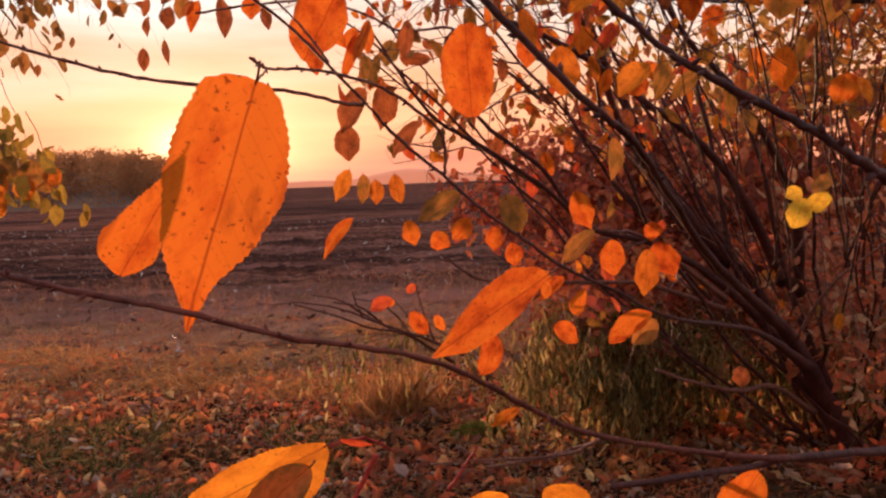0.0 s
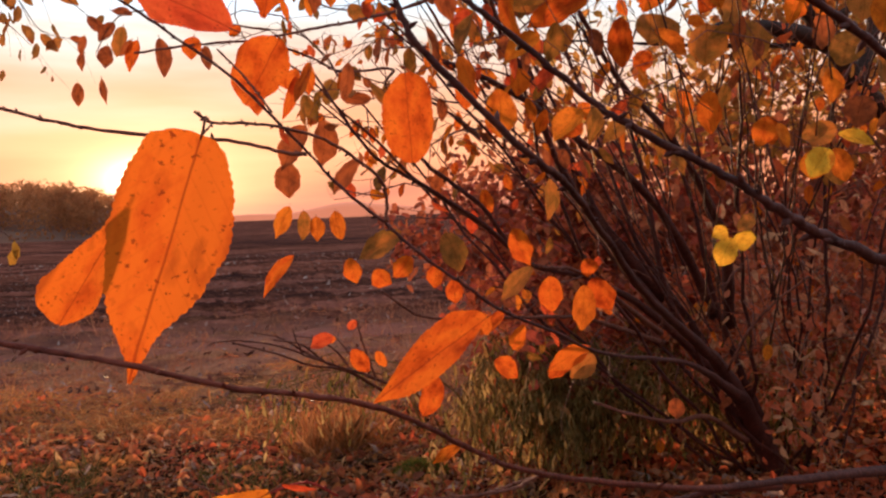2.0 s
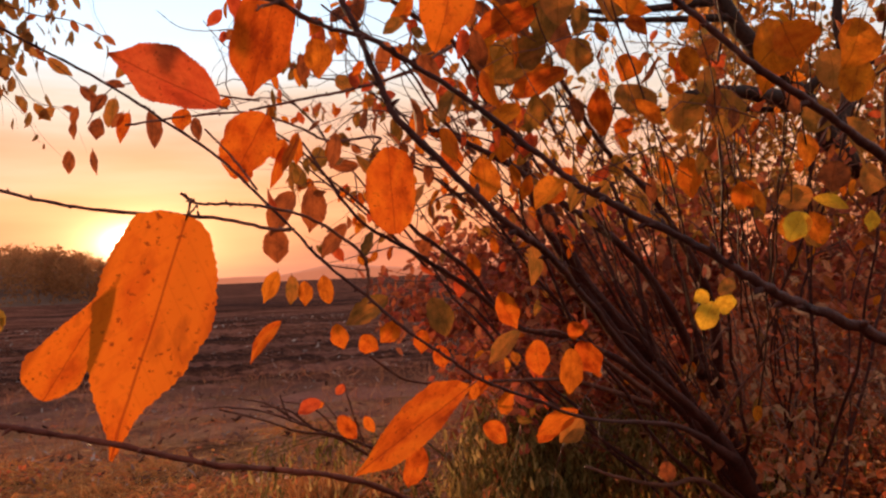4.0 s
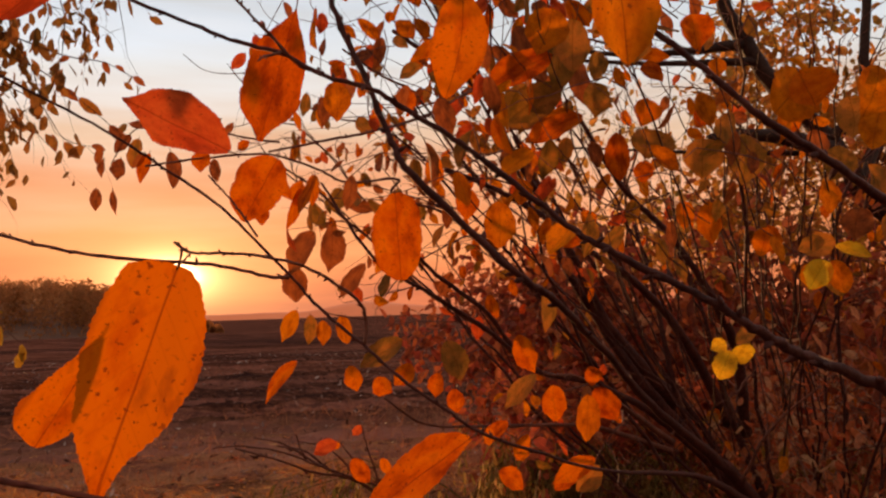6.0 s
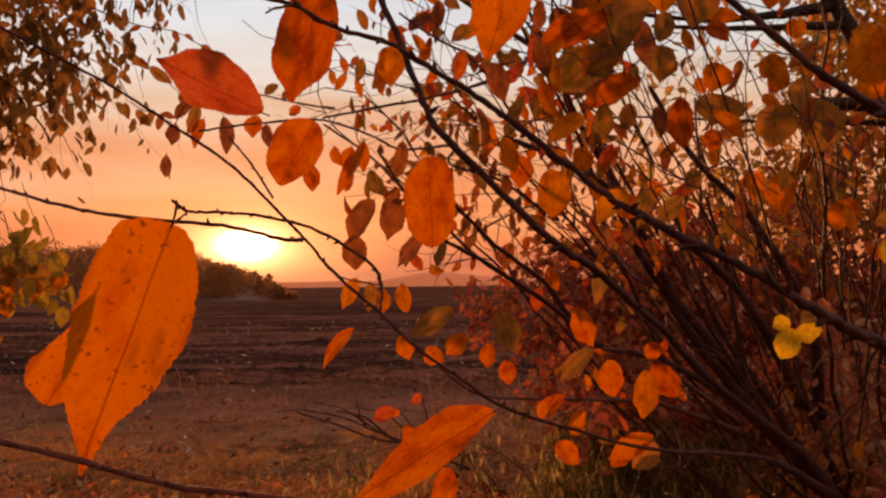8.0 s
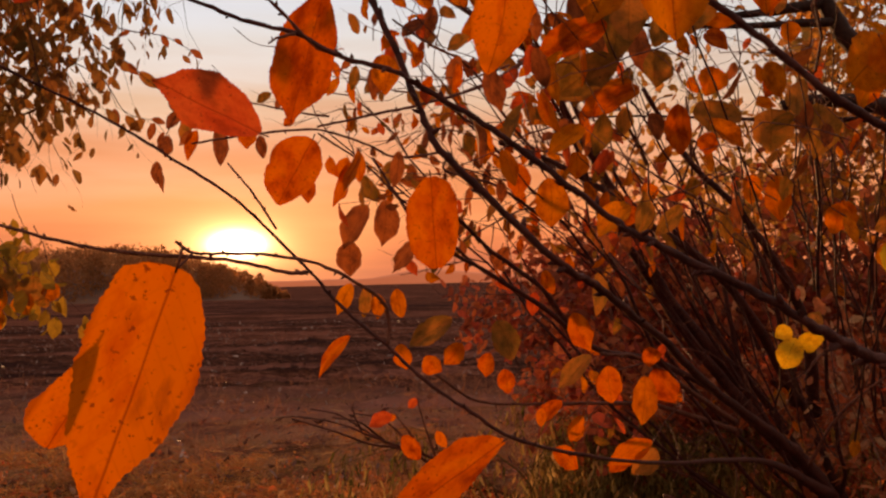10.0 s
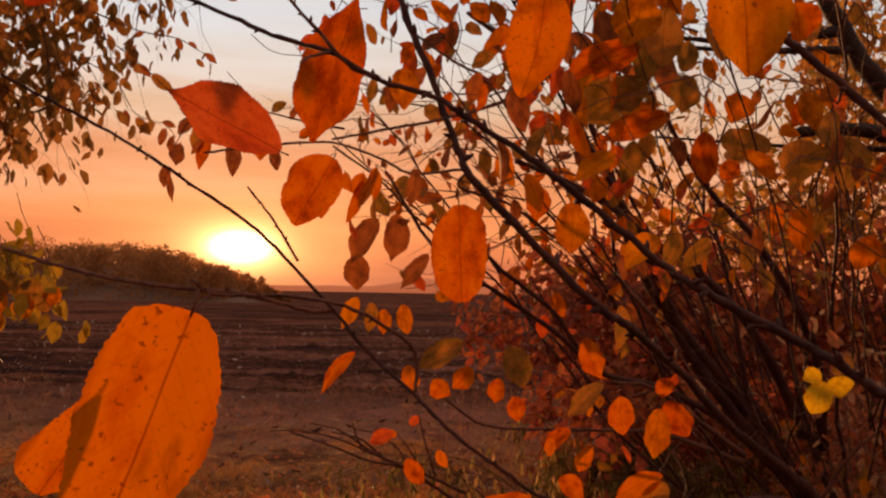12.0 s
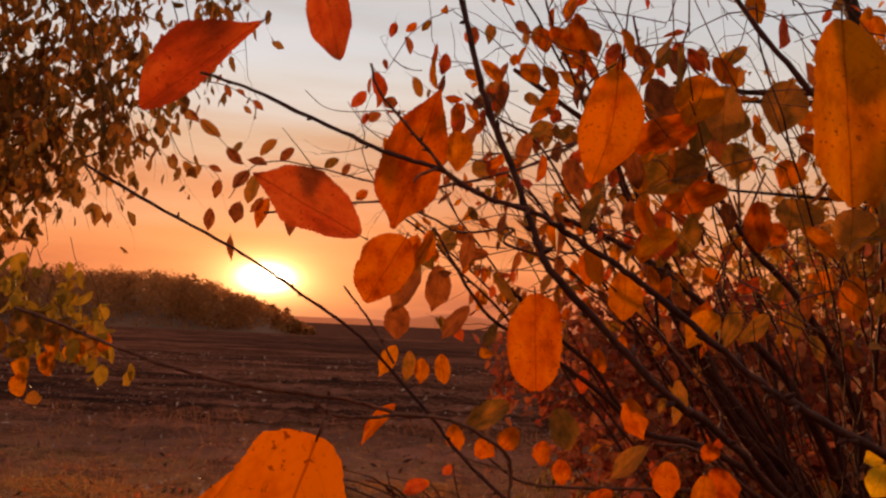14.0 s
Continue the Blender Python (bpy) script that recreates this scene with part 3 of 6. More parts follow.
def many(name, spots, dirs, sizes, mat, parent=None, shape=None, spin=math.pi, seed=1, label="", category="", width=1.0):
    """Countless small leaves or blades of one plant, joined into one mesh."""
    rng = np.random.default_rng(seed)
    verts, faces = shape or (OVAL, OVAL_FACES)
    frames = rotations(np.asarray(dirs, float), rng, spin)
    n = len(spots)
    local = np.repeat(verts[None], n, 0) * np.array([width, 1.0, 1.0])
    local = local + rng.normal(0, 0.03 if shape is None else 0.006, local.shape) * (verts[None, :, 1:2] > 0.1)
    if shape is not None and len(verts) == 8:
        local[:, :, 2] *= rng.uniform(-2.0, 8.0, (n, 1))
    world = np.einsum("nvk,nkc->nvc", local * np.asarray(sizes)[:, None, None], frames) + np.asarray(spots)[:, None, :]
    fs = faces[None] + (np.arange(n) * len(verts))[:, None, None]
    me = bpy.data.meshes.new(name)
    me.from_pydata(world.reshape(-1, 3).tolist(), [], fs.reshape(-1, 3).tolist())
    me.materials.append(mat)
    me.update()
    if parent:
        ob = part(name, me, parent, label)
    else:
        ob = tagged(new(name, me), label, category)
    return tagged(ob, kind="stuff")


def ground_height(x, y):
    """The lie of the land: level under the shrubs, falling gently away over the field."""
    z = -0.0125 * max(0.0, y - 3.0) if y < 400 else -0.0125 * 397
    z += 0.035 * noise.noise(Vector((x * 0.9, y * 0.9, 0.3)))
    if y > 5.0:
        f = min(1.0, (y - 5.0) / 3.0)
        near = max(0.0, 1.0 - y / 130.0)
        z += f * near * (0.03 * noise.noise(Vector((x * 0.25, y * 1.3, 4.0))) + 0.065 * noise.noise(Vector((x * 3.1, y * 3.1, 7.0))))
        if y < 40:
            # turned furrows, worn and broken
            run = y - 0.22 * x + 0.9 * noise.noise(Vector((x * 0.35, y * 0.35, 8.0)))
            z += f * 0.045 * math.sin(run * 3.4) * max(0.0, 0.35 + noise.noise(Vector((x * 0.22, y * 0.5, 6.0)))) * min(1.0, max(0.0, (y - 6.5) / 3.0))
        if y < 26:
            z += f * (0.035 * abs(noise.noise(Vector((x * 6.5, y * 6.5, 5.0)))) + 0.03 * noise.noise(Vector((x * 11, y * 11, 1.0))))
        z += 0.25 * f * noise.noise(Vector((x * 0.03, y * 0.06, 2.0))) * min(1.0, y / 40)
    return z


def make_ground():
    """One sheet from behind the camera to the horizon, finest near the shrubs."""
    def axis(fine, step, count, last):
        a, s = [0.0], step
        while a[-1] < fine:
            a.append(a[-1] + step)
        grow = (last / fine) ** (1 / count)
        while a[-1] < last:
            a.append(a[-1] * grow)
        return a
    right = axis(5.0, 0.08, 70, 3000)
    ahead = axis(12.0, 0.07, 110, 3000)
    behind = axis(3.0, 0.3, 25, 3000)
    xs = [-x for x in right[:0:-1]] + right
    ys = [-y for y in behind[:0:-1]] + ahead
    verts = [(x, y, ground_height(x, y)) for y in ys for x in xs]
    w = len(xs)
    faces = [(j * w + i, j * w + i + 1, (j + 1) * w + i + 1, (j + 1) * w + i) for j in range(len(ys) - 1) for i in range(w - 1)]
    ob = new("ground", mesh_of("ground", verts, faces, EARTH))
    return tagged(ob, "bare earth and dry grass running into a dark ploughed field", "ground", kind="structure")


make_ground()


# ---- distance ----
def ridge(az):
    """Degrees by which the wooded hill's tree tops stand over the level, by bearing."""
    return float(np.interp(-az, (13, 17, 20, 23, 30, 60), (-0.8, 1.2, 2.15, 2.6, 2.5, 1.5)))


def make_distance():
    rng = np.random.default_rng(4)
    spots, dirs, sizes = [], [], []
    for _ in range(520):
        az = -13.0 - 40 * rng.random() ** 1.2
        far = 190 + 130 * rng.random()
        top = math.tan(radians(ridge(az) + rng.normal(0, 0.22))) * far + 1.1
        foot = -0.0125 * far
        if top < foot + 0.6:
            continue
        x, y = math.sin(radians(az)) * far, math.cos(radians(az)) * far
        tall = top - foot
        n = 300
        h = rng.random(n) ** 0.8
        spread = tall * 0.30 * np.sqrt(np.clip(1.05 - h, 0.02, 1)) * rng.random(n) ** 0.4
        a = rng.uniform(0, 2 * math.pi, n)
        spots.append(np.stack([x + spread * np.cos(a) * 1.3, y + spread * np.sin(a), foot + tall * h], 1))
        dirs.append(rng.normal(0, 1, (n, 3)) + np.array([0, 0, 0.4]))
        sizes.append(rng.uniform(0.3, 0.8, n))
    many("woodland", np.concatenate(spots), np.concatenate(dirs), np.concatenate(sizes), WOODS, None, (FLAKE, FLAKE_FACES), seed=5, width=1.6,
         label="distant autumn woodland on the hill beyond the field", category="woodland")
    # wooded slope under the trees
    verts, faces = [], []
    for i in range(61):
        az = radians(-13.0 - 45 * i / 60)
        top = math.tan(radians(ridge(math.degrees(az)) * 0.75 - 0.2))
        for far, z in ((185, -0.0125 * 185 - 0.5), (250, max(top * 250, -3.2)), (330, max(top * 330, -4.5)), (420, -6.0)):
            verts.append((math.sin(az) * far, math.cos(az) * far, z))
    for i in range(60):
        for k in range(3):
            a = i * 4 + k
            faces.append((a, a + 4, a + 5, a + 1))
    tagged(new("hill", mesh_of("hill", verts, faces, far_material("hill_slope", (0.13, 0.055, 0.028), (0.21, 0.085, 0.04), 0.05))),
           "dark wooded hillside beyond the field", "hill", kind="structure")
    # a low range at the edge of the land, hazy through its material's glow
    verts, faces = [], []
    for i in range(141):
        d = -60 + i
        az, far = radians(d), 2600
        up = 0.35 + 0.75 * math.exp(-((d + 2.5) / 3.2) ** 2) + 0.5 * math.exp(-((d - 14) / 8) ** 2) + 0.12 * noise.noise(Vector((d * 0.35, 0, 0)))
        z = math.tan(radians(max(0.05, up))) * far
        verts += [(math.sin(az) * far, math.cos(az) * far, -60), (math.sin(az) * far, math.cos(az) * far, z * 0.6), (math.sin(az) * (far + 250), math.cos(az) * (far + 250), z)]
    for i in range(140):
        for k in range(2):
            a = i * 3 + k
            faces.append((a, a + 3, a + 4, a + 1))
    tagged(new("backdrop", mesh_of("backdrop", verts, faces, GLOWING_FAR_HILL)), "low hills at the far horizon with haze painted on as glow", "hills", kind="structure")


make_distance()


# ---- growth: twigs and leaves that spring from the stems ----
def grow(rng, start, way, length, radius, depth, verts, faces, nodes, droop=0.0, kink=0.5):
    """A crooked twig with side twigs; the places for its leaves go to nodes."""
    n = 5
    line, d = [Vector(start)], Vector(way).normalized()
    for i in range(n):
        d = (d + Vector((rng.gauss(0, kink), rng.gauss(0, kink), rng.gauss(0, kink) - droop)) * 0.45).normalized()
        line.append(line[-1] + d * length / n)
    radii = [radius * (1 - 0.6 * i / n) for i in range(n + 1)]
    tube(line, radii, 4, verts, faces)
    for i in range(1, n + 1):
        nodes.append((line[i], d))
        if depth and rng.random() < 0.75:
            side = (d + Vector((rng.gauss(0, 0.8), rng.gauss(0, 0.8), rng.gauss(0, 0.8)))).normalized()
            grow(rng, line[i], side, length * rng.uniform(0.35, 0.6), radii[i] * 0.7, depth - 1, verts, faces, nodes, droop, kink)


SHRUB_FOOT = (1.54, 2.98, 0.0)
right_tree = thing("tree", (4.6, 4.6, -0.05), "leaning tree with dark trunk and dense ochre autumn crown", "tree")
left_tree = thing("tree", (-2.6, 3.0, 0.0), "tree with slender hanging sprays of small dark green and brown leaves", "tree")
shrub = thing("shrub", SHRUB_FOOT, "tall bushy shrub with dark stems and glowing orange autumn leaves", "shrub")
branch(shrub, "branch", 0.0007, 0.0252, (-0.160, 0.395, 1.241), (-0.130, 0.412, 1.224), (-0.100, 0.432, 1.208), (-0.078, 0.447, 1.193), (-0.056, 0.465, 1.177), (-0.041, 0.478, 1.163), (-0.012, 0.490, 1.131), (0.003, 0.490, 1.113), (0.029, 0.490, 1.090), (0.050, 0.490, 1.070), (0.076, 0.500, 1.050), (0.101, 0.520, 1.031), (0.158, 0.620, 0.998), (0.296, 0.950, 0.914), (0.736, 1.800, 0.709), (1.208, 2.600, 0.421))
branch(shrub, "twig", 0.0009, 0.0012, (-0.232, 0.470, 1.178), (-0.205, 0.470, 1.170), (-0.176, 0.470, 1.160), (-0.140, 0.470, 1.150), (-0.107, 0.470, 1.144), (-0.056, 0.475, 1.139), (-0.026, 0.480, 1.132), (-0.014, 0.490, 1.131))
branch(shrub, "twig", 0.0007, 0.0011, (-0.055, 0.400, 1.145), (-0.047, 0.400, 1.140), (-0.033, 0.400, 1.139), (-0.018, 0.420, 1.139), (0.004, 0.450, 1.133), (0.026, 0.480, 1.117), (0.031, 0.490, 1.105), (0.030, 0.490, 1.090))
branch(shrub, "twig", 0.0005, 0.0005, (-0.047, 0.400, 1.140), (-0.047, 0.393, 1.137), (-0.0486, 0.385, 1.1328))
branch(shrub, "branch", 0.0009, 0.0060, (-0.138, 0.460, 1.304), (-0.110, 0.460, 1.295), (-0.062, 0.460, 1.2745), (-0.037, 0.460, 1.264), (-0.012, 0.460, 1.257), (0.013, 0.460, 1.243), (0.038, 0.465, 1.237), (0.056, 0.470, 1.227), (0.082, 0.480, 1.213), (0.108, 0.490, 1.196), (0.157, 0.505, 1.160), (0.183, 0.510, 1.144), (0.215, 0.520, 1.129), (0.257, 0.530, 1.109), (0.292, 0.540, 1.088), (0.331, 0.560, 1.070), (0.385, 0.580, 1.050), (0.476, 0.620, 1.013))
branch(shrub, "branch", 0.0013, 0.0083, (0.128, 0.500, 1.398), (0.152, 0.500, 1.358), (0.178, 0.500, 1.325), (0.198, 0.500, 1.302), (0.218, 0.500, 1.282), (0.254, 0.500, 1.252), (0.282, 0.500, 1.226), (0.313, 0.510, 1.211), (0.364, 0.530, 1.186), (0.458, 0.580, 1.147), (0.653, 0.700, 1.084))
branch(shrub, "twig", 0.0007, 0.0011, (-0.047, 0.450, 1.307), (-0.042, 0.450, 1.293), (-0.020, 0.450, 1.268), (-0.003, 0.460, 1.251), (0.008, 0.460, 1.246))
branch(shrub, "twig", 0.0010, 0.0005, (-0.012, 0.460, 1.257), (-0.019, 0.450, 1.252), (-0.022, 0.440, 1.246))
branch(shrub, "branch", 0.0011, 0.0107, (-0.153, 0.340, 1.062), (-0.140, 0.340, 1.058), (-0.119, 0.340, 1.052), (-0.096, 0.342, 1.046), (-0.072, 0.345, 1.040), (-0.037, 0.355, 1.027), (-0.008, 0.380, 1.016), (0.025, 0.420, 0.998), (0.055, 0.470, 0.970), (0.083, 0.530, 0.938), (0.140, 0.650, 0.881), (0.279, 0.900, 0.776), (0.495, 1.200, 0.648), (0.828, 1.600, 0.488), mat=LIT_BARK)
branch(shrub, "twig", 0.0030, 0.0043, (0.087, 1.600, 0.495), (0.193, 1.600, 0.510), (0.309, 1.600, 0.538))
branch(shrub, "twig", 0.0011, 0.0030, (-0.009, 1.100, 0.693), (0.062, 1.100, 0.696), (0.187, 1.150, 0.682), (0.237, 1.150, 0.703))
branch(shrub, "branch", 0.0040, 0.0240, (0.242, 1.100, 0.653), (0.452, 1.200, 0.630), (0.582, 1.300, 0.607), (0.885, 1.500, 0.541), (1.666, 1.900, 0.407))
branch(shrub, "stem", 0.0022, 0.0520, (-0.021, 0.620, 1.451), (-0.003, 0.620, 1.378), (0.007, 0.620, 1.342), (0.027, 0.620, 1.294), (0.048, 0.620, 1.241), (0.064, 0.620, 1.213), (0.143, 0.640, 1.138), (0.171, 0.670, 1.122), (0.221, 0.780, 1.095), (0.326, 1.050, 1.039), (0.504, 1.450, 0.925), (0.750, 1.900, 0.774), (1.064, 2.400, 0.563), (1.317, 2.750, 0.299), (1.521, 2.950, -0.007))
branch(shrub, "stem", 0.0090, 0.0340, (0.399, 2.300, 1.628), (0.469, 2.350, 1.494), (0.543, 2.450, 1.289), (0.660, 2.550, 1.115), (0.814, 2.650, 0.905), (1.020, 2.750, 0.673), (1.261, 2.850, 0.421), (1.499, 2.950, 0.039))
branch(shrub, "stem", 0.0060, 0.0240, (0.841, 2.600, 1.382), (0.911, 2.650, 1.164), (0.964, 2.700, 0.935), (1.020, 2.750, 0.753), (1.158, 2.800, 0.518), (1.431, 2.900, 0.145))
branch(shrub, "stem", 0.0055, 0.0200, (0.758, 2.700, 1.342), (0.857, 2.750, 1.112), (0.940, 2.800, 0.931), (1.118, 2.850, 0.676), (1.367, 2.900, 0.299))
branch(shrub, "stem", 0.0055, 0.0200, (0.986, 2.600, 1.286), (1.079, 2.650, 1.083), (1.137, 2.700, 0.889), (1.239, 2.800, 0.637), (1.452, 2.900, 0.188))
branch(shrub, "stem", 0.0060, 0.0252, (0.529, 2.000, 1.597), (0.637, 2.100, 1.468), (0.724, 2.200, 1.406), (0.864, 2.300, 1.303), (1.066, 2.500, 1.106), (1.214, 2.700, 0.916), (1.308, 2.900, 0.619))
branch(shrub, "stem", 0.0040, 0.0200, (0.046, 1.600, 1.263), (0.127, 1.700, 1.189), (0.244, 1.800, 1.103), (0.369, 1.950, 0.962), (0.585, 2.200, 0.893), (0.857, 2.500, 0.750), (1.199, 2.800, 0.475))
branch(shrub, "stem", 0.0027, 0.0068, (-0.096, 1.500, 1.360), (0.002, 1.500, 1.212), (0.109, 1.600, 1.145), (0.237, 1.750, 1.066), (0.347, 1.900, 0.973))
branch(shrub, "stem", 0.0055, 0.0299, (0.047, 1.800, 1.767), (0.168, 1.900, 1.717), (0.287, 2.000, 1.660), (0.355, 2.100, 1.549), (0.468, 2.250, 1.417), (0.591, 2.400, 1.247), (0.739, 2.600, 1.037), (1.017, 2.800, 0.754))
branch(shrub, "stem", 0.0061, 0.0219, (0.155, 1.700, 1.416), (0.262, 1.800, 1.394), (0.392, 1.900, 1.341), (0.520, 2.000, 1.266), (0.732, 2.200, 1.155), (0.973, 2.500, 0.967), (1.209, 2.800, 0.675))
branch(shrub, "twig", 0.0019, 0.0057, (-0.160, 1.300, 1.379), (-0.078, 1.400, 1.419), (-0.003, 1.500, 1.457), (0.120, 1.700, 1.540), (0.263, 1.900, 1.667))
branch(shrub, "twig", 0.0015, 0.0043, (-0.295, 1.100, 1.320), (-0.230, 1.150, 1.340), (-0.150, 1.250, 1.364), (-0.085, 1.300, 1.350), (-0.034, 1.350, 1.334), (0.050, 1.500, 1.364), (0.038, 1.600, 1.346), (0.144, 1.750, 1.331), (0.260, 1.950, 1.277))
branch(shrub, "twig", 0.0017, 0.0054, (-0.160, 1.300, 1.369), (-0.092, 1.350, 1.325), (-0.039, 1.400, 1.272), (0.018, 1.450, 1.226), (0.091, 1.600, 1.158), (0.252, 1.900, 1.059))
branch(shrub, "twig", 0.0006, 0.0008, (-0.068, 0.520, 1.199), (-0.050, 0.510, 1.179), (-0.034, 0.500, 1.157))
branch(shrub, "twig", 0.0004, 0.0005, (0.000, 0.490, 1.115), (0.009, 0.495, 1.109), (0.030, 0.490, 1.105))
branch(shrub, "twig", 0.0026, 0.0067, (-0.414, 2.200, 0.755), (-0.289, 2.200, 0.718), (-0.222, 2.300, 0.665), (-0.113, 2.400, 0.620), (0.022, 2.600, 0.483))
branch(shrub, "twig", 0.0022, 0.0044, (-0.302, 2.200, 0.759), (-0.230, 2.250, 0.732), (-0.176, 2.350, 0.662), (-0.113, 2.400, 0.620))
branch(shrub, "twig", 0.0029, 0.0046, (1.014, 1.800, 0.909), (0.953, 1.850, 0.841), (0.912, 1.900, 0.768), (0.880, 1.950, 0.663))
branch(shrub, "twig", 0.0042, 0.0128, (0.595, 2.200, 0.533), (0.722, 2.200, 0.487), (0.870, 2.300, 0.435), (1.012, 2.400, 0.415), (1.227, 2.600, 0.266))
branch(shrub, "twig", 0.0023, 0.0096, (0.011, 1.600, 0.940), (0.093, 1.700, 0.872), (0.225, 1.800, 0.848), (0.404, 2.000, 0.815), (0.583, 2.200, 0.774), (0.910, 2.500, 0.639))
branch(shrub, "twig", 0.0035, 0.0101, (0.335, 1.600, 0.976), (0.434, 1.700, 0.955), (0.529, 1.800, 0.895), (0.795, 2.200, 0.724))
# blades of the largest leaves: along the midrib, half-widths to both sides as parts of the length
BROAD = ((0, 0.03, 0.02), (0.015, 0.13, 0.07), (0.05, 0.19, 0.12), (0.2, 0.233, 0.195), (0.45, 0.24, 0.243), (0.6, 0.205, 0.2), (0.7, 0.165, 0.13), (0.79, 0.12, 0.06), (0.88, 0.06, 0.03), (0.94, 0.022, 0.022), (1, 0.008, 0.008))
SPOON = ((0, 0.01, 0.02), (0.15, 0.05, 0.08), (0.3, 0.09, 0.11), (0.5, 0.165, 0.15), (0.79, 0.238, 0.153), (0.93, 0.18, 0.08), (1, 0.03, 0.02))
DROP = ((0, 0.004, 0.004), (0.1, 0.06, 0.05), (0.2, 0.13, 0.11), (0.31, 0.2, 0.16), (0.5, 0.23, 0.2), (0.7, 0.235, 0.225), (0.8, 0.2, 0.19), (0.88, 0.12, 0.1), (0.93, 0.05, 0.05), (1, 0.012, 0.012))
LANCE = ((0, 0.02, 0.02), (0.05, 0.1, 0.064), (0.22, 0.22, 0.14), (0.5, 0.29, 0.2), (0.6, 0.28, 0.205), (0.78, 0.19, 0.1), (0.9, 0.07, 0.045), (1, 0.004, 0.004))
ROUND = ((0, 0.08, 0.05), (0.06, 0.22, 0.18), (0.24, 0.38, 0.3), (0.45, 0.42, 0.33), (0.65, 0.38, 0.3), (0.85, 0.29, 0.16), (1, 0.03, 0.02))
EGG = ((0, 0.05, 0.05), (0.08, 0.14, 0.2), (0.25, 0.26, 0.28), (0.5, 0.3, 0.27), (0.75, 0.27, 0.25), (0.9, 0.2, 0.18), (1, 0.06, 0.05))
SHIELD = ((0, 0.04, 0.03), (0.06, 0.13, 0.1), (0.2, 0.2, 0.18), (0.5, 0.26, 0.24), (0.7, 0.24, 0.22), (0.88, 0.15, 0.14), (0.96, 0.06, 0.06), (1, 0.01, 0.01))
CURLED = ((0, 0.004, 0.004), (0.1, 0.05, 0.02), (0.25, 0.18, 0.04), (0.42, 0.28, 0.08), (0.6, 0.26, 0.12), (0.8, 0.185, 0.1), (0.93, 0.1, 0.06), (1, 0.02, 0.02))
SLENDER = ((0, 0.01, 0.01), (0.12, 0.085, 0.036), (0.32, 0.143, 0.072), (0.57, 0.137, 0.09), (0.8, 0.083, 0.072), (0.93, 0.03, 0.03), (1, 0.005, 0.005))
LOPSIDED = ((0, 0.02, 0.04), (0.1, 0.07, 0.17), (0.32, 0.125, 0.27), (0.57, 0.14, 0.28), (0.8, 0.1, 0.2), (1, 0.01, 0.01))
leaf(shrub, (-0.0486, 0.385, 1.1328), (-0.0806, 0.365, 1.0283), 0.053, ORANGE, 3, 0.16, bow=0.0, stations=BROAD)
leaf(shrub, (-0.1010, 0.450, 1.1060), (-0.1450, 0.456, 1.0425), 0.031, ORANGE, -8, 0.25, bow=0.0, stations=SPOON)
leaf(shrub, (0.0490, 0.650, 1.2050), (0.0520, 0.650, 1.1345), 0.041, ORANGE, 6, 0.15, bow=0.0, stations=EGG)
leaf(shrub, (-0.0271, 0.645, 1.3574), (-0.0588, 0.645, 1.2491), 0.052, ORANGE, 6, 0.10, bow=0.0, stations=DROP)
leaf(shrub, (-0.0853, 0.662, 1.2446), (-0.1729, 0.662, 1.2907), 0.049, RED, -6, 0.14, bow=0.0, stations=LANCE)
leaf(shrub, (-0.0582, 0.737, 1.2528), (-0.0907, 0.737, 1.1958), 0.050, ORANGE, 5, 0.12, bow=0.0, stations=ROUND)
leaf(shrub, (0.0955, 0.550, 1.0237), (0.0222, 0.450, 0.9944), 0.041, ORANGE, -12, 0.15, bow=0.0, stations=SLENDER)
leaf(shrub, (0.062, 0.640, 0.968), (0.052, 0.640, 0.935), 0.019, ORANGE, -11)
leaf(shrub, (-0.0381, 0.450, 0.9485), (-0.1251, 0.450, 0.9075), 0.040, GOLD, 6, 0.15, bow=0.0, stations=LOPSIDED)
# added olive blade that stands in for the gold leaf's shaded half
leaf(shrub, (-0.0456, 0.442, 0.9405), (-0.0820, 0.442, 0.9030), 0.024, OLIVE, 12)
leaf(shrub, (0.115, 0.800, 0.775), (0.165, 0.800, 0.741), 0.042, GOLD, 5, pointed=True)
leaf(shrub, (0.331, 0.800, 0.786), (0.290, 0.800, 0.735), 0.044, ORANGE, 6, pointed=True)
leaf(shrub, (0.081, 0.800, 0.769), (0.029, 0.800, 0.751), 0.036, GOLD, -3, pointed=True)
leaf(shrub, (0.1749, 0.435, 1.3283), (0.1806, 0.435, 1.2403), 0.045, AMBER, -6, 0.35, bow=0.0, stations=SHIELD)
leaf(shrub, (-0.1200, 0.500, 1.3481), (-0.1888, 0.500, 1.2955), 0.034, RED, -15, 0.30, bow=0.0, stations=CURLED)
leaf(shrub, (-0.071, 0.440, 1.347), (-0.061, 0.440, 1.305), 0.023, RED, 10, pointed=True)
leaf(shrub, (0.116, 0.720, 1.401), (0.096, 0.720, 1.303), 0.052, ORANGE, 8, pointed=True)
leaf(shrub, (0.251, 0.980, 1.428), (0.158, 0.980, 1.394), 0.046, ORANGE, 10)
leaf(shrub, (0.269, 1.020, 1.397), (0.192, 1.020, 1.352), 0.048, OLIVE, -8)
leaf(shrub, (0.291, 1.000, 1.355), (0.233, 1.000, 1.323), 0.035, ORANGE, 25)
leaf(shrub, (0.272, 0.950, 1.464), (0.269, 0.950, 1.395), 0.044, OLIVE, 10)
